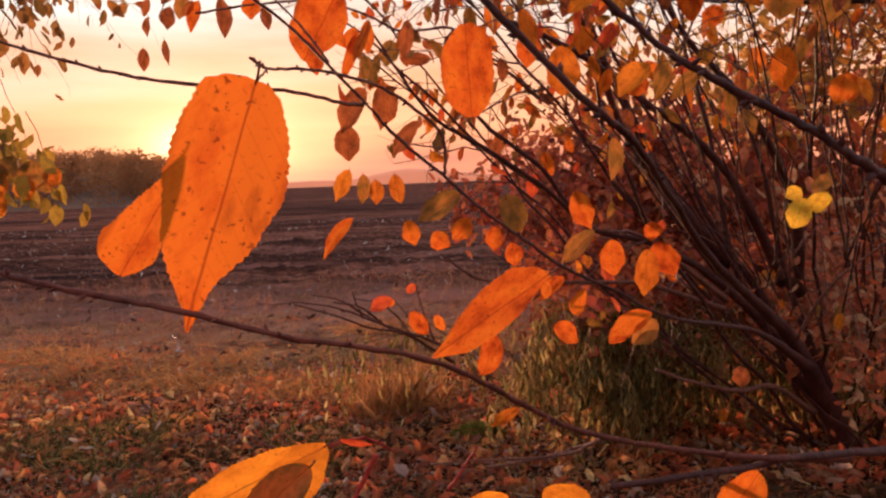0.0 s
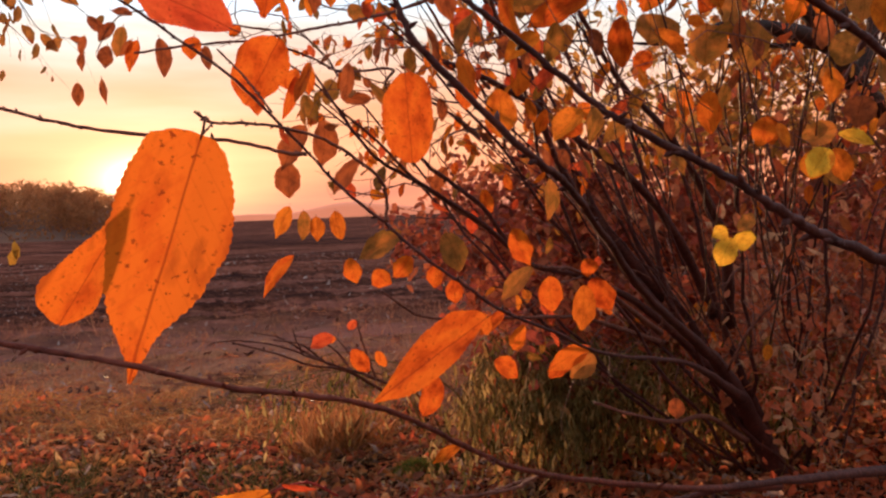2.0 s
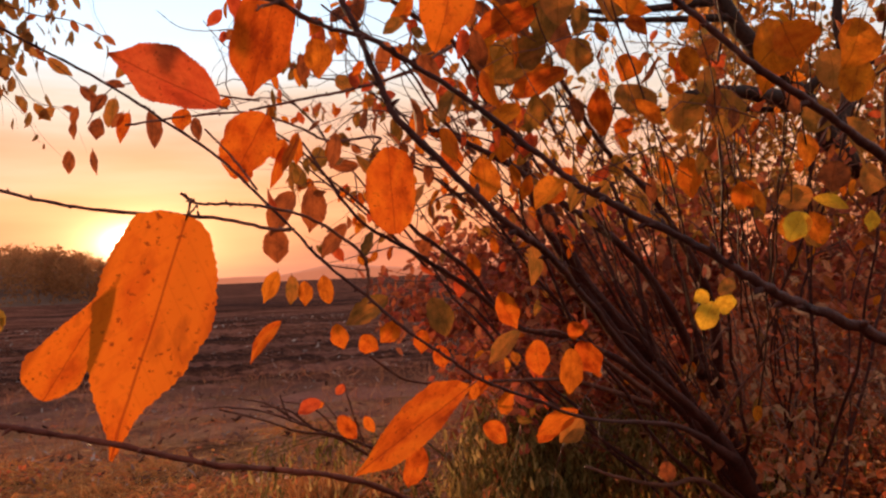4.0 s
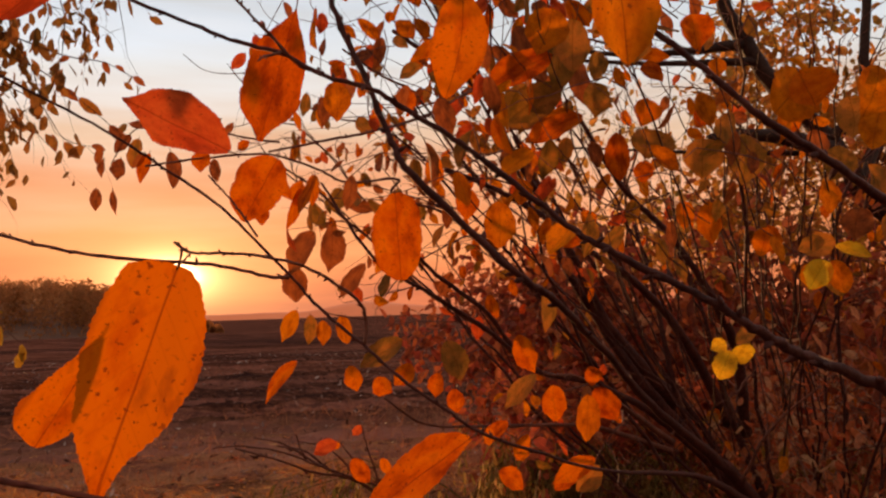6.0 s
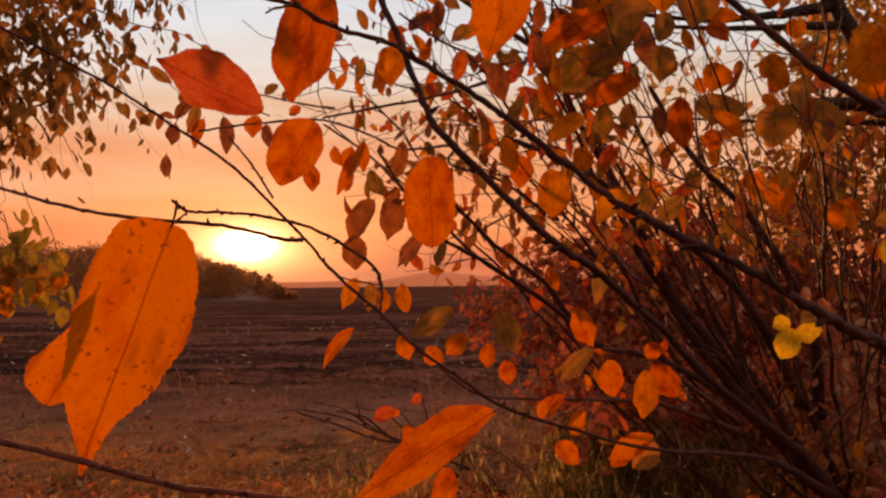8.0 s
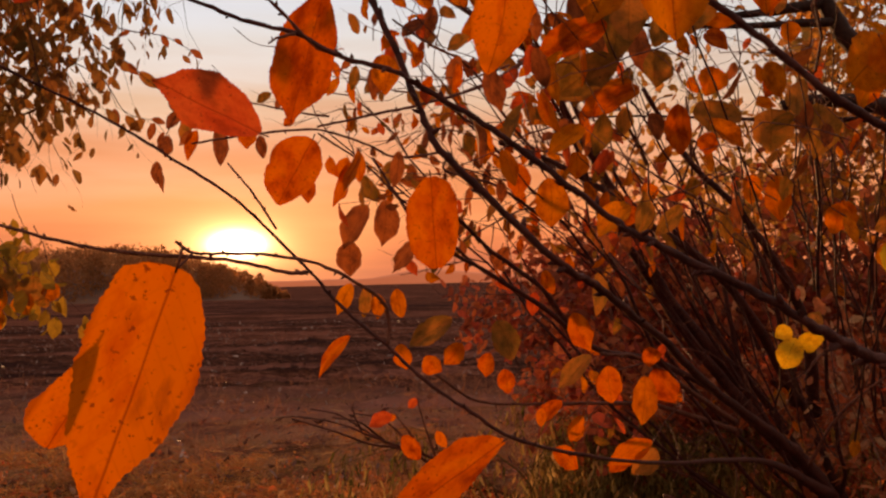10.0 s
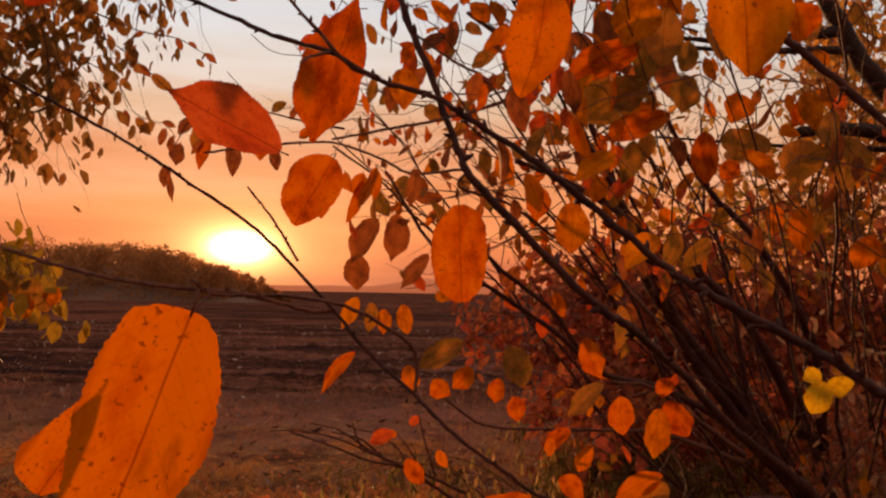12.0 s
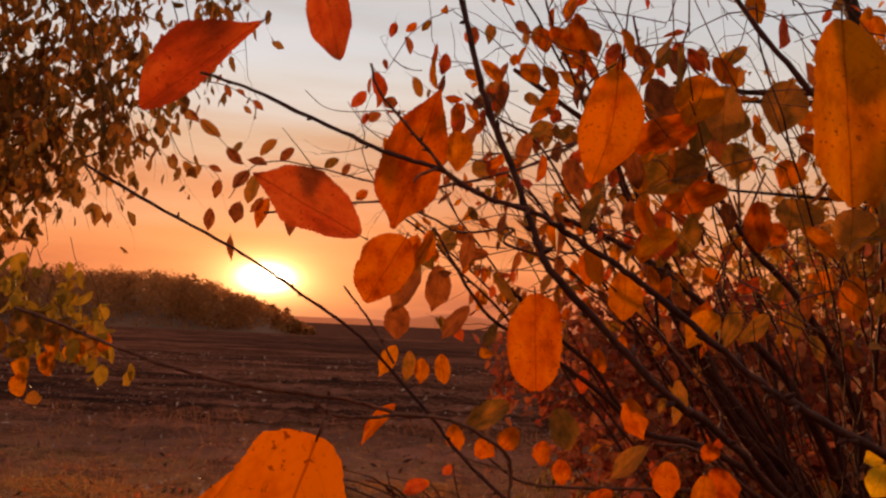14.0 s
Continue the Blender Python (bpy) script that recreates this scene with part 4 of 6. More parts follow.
leaf(shrub, (0.237, 0.900, 1.457), (0.216, 0.900, 1.400), 0.051, AMBER, 10)
leaf(shrub, (0.401, 1.100, 1.521), (0.383, 1.100, 1.448), 0.061, OLIVE, 0)
leaf(shrub, (0.568, 1.300, 1.388), (0.568, 1.300, 1.320), 0.070, OLIVE, 5)
leaf(shrub, (0.392, 1.200, 1.378), (0.394, 1.200, 1.302), 0.039, ORANGE, 25)
leaf(shrub, (0.641, 1.300, 1.394), (0.633, 1.300, 1.306), 0.063, OLIVE, 13)
leaf(shrub, (0.509, 0.930, 1.335), (0.568, 0.930, 1.383), 0.072, AMBER, 10)
leaf(shrub, (0.520, 1.200, 1.566), (0.531, 1.200, 1.510), 0.064, ORANGE, -8)
leaf(shrub, (0.389, 1.300, 1.487), (0.387, 1.300, 1.426), 0.057, OLIVE, -18)
leaf(shrub, (0.511, 1.400, 1.485), (0.500, 1.400, 1.435), 0.054, ORANGE, -5)
leaf(shrub, (0.624, 1.400, 1.473), (0.598, 1.400, 1.428), 0.038, ORANGE, -4)
leaf(shrub, (0.683, 1.500, 1.592), (0.687, 1.500, 1.553), 0.036, ORANGE, 20)
leaf(shrub, (0.438, 1.200, 1.382), (0.437, 1.200, 1.335), 0.093, OLIVE, -22)
leaf(shrub, (0.194, 1.140, 1.266), (0.194, 1.140, 1.196), 0.047, AMBER, 6)
leaf(shrub, (0.154, 1.200, 1.297), (0.153, 1.200, 1.245), 0.036, ORANGE, 9)
leaf(shrub, (0.106, 1.200, 1.353), (0.104, 1.200, 1.293), 0.032, ORANGE, -24)
leaf(shrub, (-0.046, 1.250, 1.480), (-0.044, 1.250, 1.414), 0.044, AMBER, 0)
leaf(shrub, (0.284, 1.500, 1.360), (0.283, 1.500, 1.307), 0.045, ORANGE, -15)
leaf(shrub, (0.565, 1.600, 1.408), (0.558, 1.600, 1.362), 0.042, ORANGE, 13)
leaf(shrub, (0.613, 1.400, 1.293), (0.615, 1.400, 1.214), 0.044, ORANGE, 22)
leaf(shrub, (0.599, 1.500, 1.308), (0.608, 1.500, 1.254), 0.047, ORANGE, -16)
leaf(shrub, (0.770, 1.500, 1.257), (0.775, 1.500, 1.199), 0.040, ORANGE, 0)
leaf(shrub, (0.477, 1.800, 1.333), (0.495, 1.800, 1.290), 0.043, ORANGE, -12)
leaf(shrub, (0.527, 0.900, 1.378), (0.546, 0.900, 1.335), 0.068, ORANGE, 0)
leaf(shrub, (0.625, 0.900, 1.383), (0.608, 0.900, 1.323), 0.064, AMBER, -10)
leaf(shrub, (0.729, 1.200, 1.201), (0.677, 1.200, 1.181), 0.039, OLIVE, -3)
leaf(shrub, (0.694, 1.200, 1.167), (0.688, 1.200, 1.123), 0.047, AMBER, 18)
leaf(shrub, (0.739, 1.220, 1.171), (0.744, 1.220, 1.112), 0.044, OLIVE, 2)
leaf(shrub, (0.761, 1.500, 1.251), (0.762, 1.500, 1.204), 0.031, ORANGE, 0)
leaf(shrub, (0.658, 0.950, 1.155), (0.657, 0.950, 1.127), 0.027, YELLOW, -16)
leaf(shrub, (0.266, 1.100, 1.415), (0.200, 1.100, 1.369), 0.063, OLIVE, -11)
leaf(shrub, (0.301, 1.100, 1.378), (0.231, 1.100, 1.344), 0.039, ORANGE, 18)
leaf(shrub, (-0.154, 1.900, 1.310), (-0.225, 1.900, 1.210), 0.067, BROWN, 20)
leaf(shrub, (-0.113, 1.900, 1.323), (-0.122, 1.900, 1.208), 0.066, BROWN, -23)
leaf(shrub, (-0.036, 1.900, 1.230), (-0.100, 1.900, 1.143), 0.044, BROWN, 21)
leaf(shrub, (-0.207, 1.950, 1.229), (-0.211, 1.950, 1.142), 0.066, BROWN, 10)
leaf(shrub, (-0.138, 1.700, 1.353), (-0.114, 1.700, 1.295), 0.042, OLIVE, 40)
leaf(shrub, (-0.077, 1.700, 1.383), (-0.089, 1.700, 1.328), 0.044, OLIVE, 18)
leaf(shrub, (-0.305, 1.150, 1.349), (-0.317, 1.150, 1.304), 0.021, ORANGE, 13)
leaf(shrub, (-0.276, 1.150, 1.351), (-0.271, 1.150, 1.295), 0.022, BROWN, -4)
leaf(shrub, (-0.346, 1.150, 1.342), (-0.354, 1.150, 1.311), 0.023, BROWN, 8)
leaf(shrub, (-0.228, 1.150, 1.352), (-0.233, 1.150, 1.319), 0.028, ORANGE, 7)
leaf(shrub, (-0.214, 1.150, 1.339), (-0.209, 1.150, 1.306), 0.016, BROWN, -16)
leaf(shrub, (-0.152, 1.150, 1.281), (-0.147, 1.150, 1.239), 0.025, ORANGE, -19)
leaf(shrub, (-0.090, 1.150, 1.294), (-0.111, 1.150, 1.233), 0.017, ORANGE, -17)
leaf(shrub, (-0.090, 1.150, 1.304), (-0.098, 1.150, 1.267), 0.025, ORANGE, 21)
leaf(shrub, (-0.073, 1.150, 1.312), (-0.075, 1.150, 1.267), 0.020, ORANGE, 6)
leaf(shrub, (-0.016, 1.150, 1.311), (-0.025, 1.150, 1.258), 0.021, BROWN, 2)
leaf(shrub, (-0.115, 1.150, 1.305), (-0.106, 1.150, 1.276), 0.018, ORANGE, 24)
leaf(shrub, (-0.313, 1.150, 1.349), (-0.331, 1.150, 1.327), 0.013, BROWN, -16)
leaf(shrub, (-0.164, 1.150, 1.364), (-0.180, 1.150, 1.351), 0.014, ORANGE, -18)
leaf(shrub, (-0.339, 1.100, 1.288), (-0.334, 1.100, 1.253), 0.013, BROWN, 30)
leaf(shrub, (-0.171, 1.690, 1.015), (-0.247, 1.690, 0.931), 0.036, ORANGE, 30)
leaf(shrub, (-0.227, 2.100, 1.125), (-0.270, 2.100, 1.041), 0.046, AMBER, 11)
leaf(shrub, (-0.192, 2.100, 1.112), (-0.196, 2.100, 1.032), 0.038, OLIVE, -18)
leaf(shrub, (-0.160, 2.100, 1.096), (-0.160, 2.100, 1.028), 0.040, AMBER, -9)
leaf(shrub, (-0.109, 2.100, 1.109), (-0.097, 2.100, 1.031), 0.045, AMBER, -22)
leaf(shrub, (0.051, 1.300, 1.066), (-0.021, 1.300, 1.023), 0.039, OLIVE, 13)
leaf(shrub, (-0.038, 1.350, 1.023), (-0.028, 1.350, 0.978), 0.031, ORANGE, 12)
leaf(shrub, (0.002, 1.350, 1.000), (0.032, 1.350, 0.976), 0.036, ORANGE, 24)
leaf(shrub, (0.066, 1.350, 1.021), (0.035, 1.350, 0.987), 0.034, ORANGE, 4)
leaf(shrub, (0.123, 1.310, 1.061), (0.145, 1.310, 0.994), 0.043, OLIVE, 10)
leaf(shrub, (0.110, 1.330, 1.007), (0.101, 1.330, 0.966), 0.029, ORANGE, 22)
leaf(shrub, (0.133, 1.330, 0.980), (0.138, 1.330, 0.940), 0.030, ORANGE, 0)
leaf(shrub, (0.290, 1.650, 1.055), (0.328, 1.650, 0.972), 0.048, ORANGE, 5)
leaf(shrub, (0.319, 1.430, 0.971), (0.326, 1.430, 0.903), 0.046, ORANGE, 5)
leaf(shrub, (0.383, 1.430, 0.952), (0.374, 1.430, 0.867), 0.044, AMBER, 5)
leaf(shrub, (0.402, 1.450, 0.962), (0.438, 1.450, 0.897), 0.049, ORANGE, 25)
leaf(shrub, (0.406, 1.500, 0.996), (0.410, 1.500, 0.958), 0.035, ORANGE, 0)
leaf(shrub, (0.302, 1.500, 0.983), (0.235, 1.500, 0.924), 0.039, OLIVE, 35)
leaf(shrub, (0.287, 1.600, 0.847), (0.283, 1.600, 0.803), 0.035, AMBER, -1)
leaf(shrub, (0.247, 1.700, 0.768), (0.301, 1.700, 0.729), 0.048, ORANGE, -21)
leaf(shrub, (0.408, 1.500, 0.825), (0.325, 1.500, 0.776), 0.040, ORANGE, 1)
leaf(shrub, (0.414, 1.500, 0.811), (0.370, 1.500, 0.763), 0.044, OLIVE, 1)
leaf(shrub, (-0.049, 1.500, 0.842), (-0.017, 1.500, 0.797), 0.033, ORANGE, -8)
leaf(shrub, (-0.136, 2.200, 0.761), (-0.201, 2.200, 0.731), 0.042, RED, 10)
leaf(shrub, (0.159, 1.600, 0.619), (0.100, 1.600, 0.578), 0.027, AMBER, -11)
leaf(shrub, (0.722, 1.900, 0.612), (0.724, 1.900, 0.559), 0.041, BROWN, 20)
leaf(shrub, (0.198, 1.400, 0.904), (0.196, 1.400, 0.872), 0.019, ORANGE, 18)
leaf(shrub, (0.260, 1.900, 1.146), (0.280, 1.900, 1.087), 0.032, ORANGE, 20)
leaf(shrub, (0.236, 1.900, 1.094), (0.228, 1.900, 1.038), 0.034, RED, -17)
leaf(shrub, (0.281, 1.500, 0.874), (0.260, 1.500, 0.823), 0.026, ORANGE, -2)
leaf(shrub, (0.258, 1.600, 0.884), (0.205, 1.600, 0.842), 0.032, ORANGE, 24)
leaf(shrub, (0.397, 1.600, 0.793), (0.346, 1.600, 0.745), 0.040, ORANGE, 2)
leaf(shrub, (0.457, 0.975, 1.049), (0.439, 0.975, 1.014), 0.031, YELLOW, 5)
leaf(shrub, (0.454, 0.980, 1.058), (0.433, 0.980, 1.050), 0.020, YELLOW, 8)
leaf(shrub, (0.463, 0.985, 1.048), (0.494, 0.985, 1.043), 0.028, YELLOW, 30)
leaf(shrub, (0.472, 0.990, 1.056), (0.493, 0.990, 1.079), 0.020, OLIVE, -10)
branch(right_tree, "trunk", 0.0298, 0.1276, (1.506, 3.700, 3.352), (1.672, 3.700, 2.646), (1.774, 3.700, 2.414), (1.933, 3.700, 2.153), (2.208, 3.750, 1.903), (2.399, 3.800, 1.648), (2.819, 4.000, 1.364), (3.486, 4.300, 0.685), (4.022, 4.600, -0.180), (4.226, 4.700, -0.559), mat=TREE_BARK)
branch(right_tree, "limb", 0.0252, 0.0504, (1.483, 3.500, 1.859), (1.653, 3.500, 1.888), (1.951, 3.600, 1.874), (2.204, 3.700, 1.829), mat=TREE_BARK)
branch(right_tree, "limb", 0.0080, 0.0310, (0.765, 3.400, 2.273), (1.105, 3.500, 2.271), (1.414, 3.600, 2.313), (1.773, 3.700, 2.385), mat=TREE_BARK)
branch(right_tree, "limb", 0.0080, 0.0249, (0.866, 3.400, 2.213), (1.211, 3.500, 2.227), (1.523, 3.600, 2.260), (1.855, 3.700, 2.298), mat=TREE_BARK)
branch(right_tree, "limb", 0.0020, 0.0192, (-0.05, 3.280, 1.768), (0.090, 3.300, 1.782), (0.467, 3.400, 1.812), (0.873, 3.500, 1.837), (1.568, 3.700, 1.840), (2.233, 3.750, 1.839), mat=TREE_BARK)
branch(right_tree, "limb", 0.0129, 0.0283, (2.500, 3.600, 2.034), (2.274, 3.650, 1.993), (2.179, 3.700, 1.892), mat=TREE_BARK)
branch(right_tree, "limb", 0.0392, 0.0216, (2.399, 3.800, 1.648), (2.548, 3.900, 1.992), (2.512, 3.900, 2.358), (2.579, 3.900, 2.853), mat=TREE_BARK)
leaf(left_tree, (-0.868, 1.500, 1.176), (-0.847, 1.500, 1.118), 0.058, OLIVE, -22)
leaf(left_tree, (-0.824, 1.500, 1.172), (-0.843, 1.500, 1.134), 0.051, OLIVE, 16)
leaf(left_tree, (-0.740, 1.500, 1.153), (-0.747, 1.500, 1.095), 0.055, OLIVE, -12)
leaf(left_tree, (-0.779, 1.500, 1.163), (-0.782, 1.500, 1.120), 0.056, OLIVE, 21)
leaf(left_tree, (-0.818, 1.500, 1.098), (-0.809, 1.500, 1.051), 0.036, AMBER, 6)
leaf(left_tree, (-0.721, 1.500, 1.112), (-0.719, 1.500, 1.091), 0.031, OLIVE, 15)
leaf(left_tree, (-0.864, 1.500, 1.054), (-0.856, 1.500, 1.012), 0.047, AMBER, 19)
leaf(left_tree, (-0.835, 1.500, 1.024), (-0.827, 1.500, 0.998), 0.035, OLIVE, 14)
leaf(left_tree, (-0.799, 1.500, 1.136), (-0.807, 1.500, 1.088), 0.037, AMBER, 16)
leaf(left_tree, (-0.875, 1.500, 1.117), (-0.861, 1.500, 1.081), 0.052, OLIVE, 20)
leaf(left_tree, (-0.701, 1.500, 1.139), (-0.709, 1.500, 1.102), 0.035, AMBER, -2)
leaf(left_tree, (-0.765, 1.500, 1.121), (-0.751, 1.500, 1.079), 0.043, AMBER, 0)
leaf(left_tree, (-0.822, 1.500, 1.151), (-0.803, 1.500, 1.109), 0.046, OLIVE, -4)
leaf(left_tree, (-0.850, 1.500, 1.086), (-0.869, 1.500, 1.043), 0.046, AMBER, 16)
leaf(left_tree, (-0.922, 1.500, 1.158), (-0.906, 1.500, 1.095), 0.055, OLIVE, 7)
leaf(left_tree, (-0.927, 1.500, 1.073), (-0.911, 1.500, 1.021), 0.055, OLIVE, 24)
branch(shrub, "twig", 0.0016, 0.0008, (-0.036, 0.500, 0.890), (-0.028, 0.500, 0.905), (-0.018, 0.500, 0.925), mat=RED_TWIG)
branch(shrub, "twig", 0.0016, 0.0008, (0.024, 0.600, 0.860), (0.036, 0.600, 0.878), (0.046, 0.600, 0.892), mat=RED_TWIG)
branch(shrub, "twig", 0.0008, 0.0011, (-0.055, 0.620, 0.843), (-0.043, 0.620, 0.856), (-0.035, 0.620, 0.872), (-0.029, 0.620, 0.882), mat=RED_TWIG)
branch(shrub, "twig", 0.0007, 0.0010, (-0.047, 0.470, 0.938), (-0.039, 0.500, 0.933), (-0.028, 0.550, 0.918), (-0.014, 0.600, 0.890), mat=RED_TWIG)
branch(shrub, "twig", 0.0028, 0.0042, (-0.674, 2.600, 0.256), (-0.562, 2.600, 0.193), (-0.468, 2.700, 0.130))
leaf(shrub, (0.085, 1.400, 1.706), (0.096, 1.400, 1.662), 0.032, ORANGE, 12, pointed=True)
leaf(shrub, (0.055, 1.500, 1.676), (0.089, 1.500, 1.640), 0.037, AMBER, -5, pointed=True)
leaf(shrub, (0.026, 1.500, 1.643), (0.010, 1.500, 1.581), 0.028, BROWN, -3, pointed=True)
leaf(shrub, (0.003, 1.500, 1.630), (0.001, 1.500, 1.576), 0.021, RED, 24, pointed=True)
leaf(shrub, (0.118, 1.400, 1.603), (0.075, 1.400, 1.536), 0.030, ORANGE, -20, pointed=True)
leaf(shrub, (0.128, 1.500, 1.589), (0.114, 1.500, 1.565), 0.023, RED, -22, pointed=True)
leaf(shrub, (0.072, 1.400, 1.518), (0.056, 1.400, 1.459), 0.030, BROWN, -24, pointed=True)
leaf(shrub, (0.122, 1.600, 1.576), (0.110, 1.600, 1.537), 0.020, OLIVE, 22, pointed=True)
leaf(shrub, (0.373, 1.600, 1.762), (0.350, 1.600, 1.727), 0.026, RED, -22, pointed=True)
leaf(shrub, (0.409, 1.600, 1.751), (0.420, 1.600, 1.714), 0.021, BROWN, 19, pointed=True)
leaf(shrub, (0.439, 1.400, 1.680), (0.393, 1.400, 1.646), 0.024, OLIVE, -14, pointed=True)
leaf(shrub, (0.458, 1.500, 1.681), (0.442, 1.500, 1.634), 0.028, OLIVE, -11, pointed=True)
leaf(shrub, (0.318, 1.200, 1.554), (0.306, 1.200, 1.442), 0.055, OLIVE, -8, pointed=True)
leaf(shrub, (0.257, 1.300, 1.588), (0.304, 1.300, 1.486), 0.054, BROWN, 24, pointed=True)
leaf(shrub, (0.224, 1.300, 1.418), (0.311, 1.300, 1.454), 0.044, BROWN, 12, pointed=True)
leaf(shrub, (0.348, 1.300, 1.439), (0.275, 1.300, 1.401), 0.034, AMBER, -11, pointed=True)
leaf(shrub, (0.381, 1.400, 1.563), (0.396, 1.400, 1.475), 0.037, BROWN, 19, pointed=True)
leaf(shrub, (0.399, 1.300, 1.542), (0.389, 1.300, 1.493), 0.041, OLIVE, -21, pointed=True)
leaf(shrub, (0.199, 1.500, 1.467), (0.164, 1.500, 1.444), 0.026, RED, -9, pointed=True)
leaf(shrub, (0.227, 1.500, 1.481), (0.232, 1.500, 1.445), 0.024, RED, -10, pointed=True)
leaf(shrub, (0.181, 1.500, 1.518), (0.147, 1.500, 1.481), 0.027, RED, 17, pointed=True)
leaf(shrub, (0.043, 1.500, 1.695), (0.040, 1.500, 1.672), 0.019, ORANGE, 18, pointed=True)
leaf(shrub, (0.222, 1.400, 1.682), (0.198, 1.400, 1.644), 0.026, RED, 15, pointed=True)
leaf(shrub, (0.149, 1.300, 1.668), (0.172, 1.300, 1.621), 0.029, BROWN, -5, pointed=True)
leaf(shrub, (-0.022, 1.400, 1.527), (-0.040, 1.400, 1.482), 0.022, BROWN, 9, pointed=True)
leaf(shrub, (0.002, 1.500, 1.491), (0.008, 1.500, 1.457), 0.023, RED, -24, pointed=True)
leaf(shrub, (-0.032, 1.300, 1.666), (-0.030, 1.300, 1.634), 0.026, RED, 15, pointed=True)
leaf(shrub, (0.267, 1.500, 1.423), (0.252, 1.500, 1.376), 0.028, BROWN, 12, pointed=True)
leaf(shrub, (0.328, 1.500, 1.414), (0.318, 1.500, 1.372), 0.033, RED, 23, pointed=True)
leaf(shrub, (0.359, 1.400, 1.417), (0.350, 1.400, 1.368), 0.030, OLIVE, 4, pointed=True)
leaf(shrub, (0.401, 1.400, 1.408), (0.415, 1.400, 1.360), 0.028, BROWN, 1, pointed=True)
branch(shrub, "twig", 0.0028, 0.0057, (0.157, 1.500, 1.772), (0.168, 1.550, 1.716), (0.182, 1.600, 1.689), (0.265, 1.800, 1.617), (0.336, 2.000, 1.515))
branch(shrub, "twig", 0.0020, 0.0050, (-0.044, 1.400, 1.586), (0.024, 1.450, 1.552), (0.079, 1.500, 1.535), (0.128, 1.600, 1.505), (0.188, 1.750, 1.454), (0.297, 2.000, 1.402))
branch(shrub, "twig", 0.0025, 0.0011, (0.172, 1.600, 1.554), (0.092, 1.550, 1.515), (0.039, 1.500, 1.490))
branch(shrub, "twig", 0.0024, 0.0056, (0.278, 1.600, 1.816), (0.310, 1.650, 1.731), (0.366, 1.750, 1.655), (0.437, 1.900, 1.553), (0.581, 2.200, 1.433))
branch(shrub, "twig", 0.0017, 0.0027, (0.365, 1.500, 1.763), (0.367, 1.550, 1.718), (0.433, 1.600, 1.681), (0.499, 1.600, 1.659))
leaf(shrub, (0.707, 1.100, 1.402), (0.713, 1.100, 1.342), 0.056, OLIVE, 12, pointed=True)
leaf(shrub, (0.690, 1.000, 1.362), (0.672, 1.000, 1.302), 0.048, AMBER, 10, pointed=True)
leaf(shrub, (0.748, 1.200, 1.350), (0.737, 1.200, 1.295), 0.051, OLIVE, 16, pointed=True)
leaf(shrub, (0.729, 1.100, 1.301), (0.746, 1.100, 1.244), 0.050, OLIVE, -13, pointed=True)
leaf(shrub, (0.777, 1.300, 1.313), (0.785, 1.300, 1.253), 0.046, AMBER, -10, pointed=True)
leaf(shrub, (0.693, 1.000, 1.222), (0.684, 1.000, 1.177), 0.044, OLIVE, -15, pointed=True)
leaf(shrub, (0.773, 1.200, 1.250), (0.762, 1.200, 1.201), 0.048, BROWN, 22, pointed=True)
leaf(shrub, (0.717, 1.400, 1.243), (0.702, 1.400, 1.190), 0.041, ORANGE, 23, pointed=True)
leaf(shrub, (0.657, 1.100, 1.164), (0.630, 1.100, 1.126), 0.038, YELLOW, 19, pointed=True)
leaf(shrub, (0.665, 1.100, 1.164), (0.680, 1.100, 1.116), 0.033, AMBER, 11, pointed=True)
leaf(shrub, (0.656, 1.100, 1.193), (0.615, 1.100, 1.179), 0.026, OLIVE, -17, pointed=True)
leaf(shrub, (0.670, 1.100, 1.183), (0.725, 1.100, 1.168), 0.023, YELLOW, -14, pointed=True)
leaf(shrub, (0.760, 1.300, 1.399), (0.770, 1.300, 1.342), 0.043, BROWN, 0, pointed=True)
leaf(shrub, (0.721, 1.300, 1.438), (0.712, 1.300, 1.387), 0.043, ORANGE, 2, pointed=True)
leaf(shrub, (-0.039, 0.500, 0.935), (-0.018, 0.500, 0.931), 0.007, RED, 45, pointed=True)
branch(shrub, "twig", 0.0020, 0.0057, (-0.472, 2.200, 0.759), (-0.394, 2.200, 0.761), (-0.293, 2.250, 0.732), (-0.188, 2.300, 0.677), (-0.079, 2.400, 0.613), (0.060, 2.600, 0.505))
branch(shrub, "twig", 0.0016, 0.0034, (-0.362, 2.200, 0.782), (-0.292, 2.250, 0.756), (-0.236, 2.300, 0.708), (-0.184, 2.300, 0.676))
branch(shrub, "twig", 0.0016, 0.0030, (-0.248, 2.200, 0.786), (-0.242, 2.250, 0.738), (-0.233, 2.300, 0.694))
branch(shrub, "twig", 0.0017, 0.0035, (-0.258, 2.300, 0.752), (-0.190, 2.350, 0.728), (-0.137, 2.400, 0.674), (-0.104, 2.400, 0.625))
branch(shrub, "twig", 0.0017, 0.0036, (-0.146, 2.400, 0.727), (-0.110, 2.400, 0.681), (-0.067, 2.450, 0.599))
branch(shrub, "twig", 0.0017, 0.0037, (-0.081, 2.400, 0.776), (-0.063, 2.450, 0.688), (-0.030, 2.500, 0.569))
leaf(shrub, (-0.081, 2.400, 0.776), (-0.108, 2.400, 0.747), 0.028, RED, 4)
leaf(shrub, (-0.146, 2.400, 0.727), (-0.171, 2.400, 0.710), 0.025, ORANGE, -13)
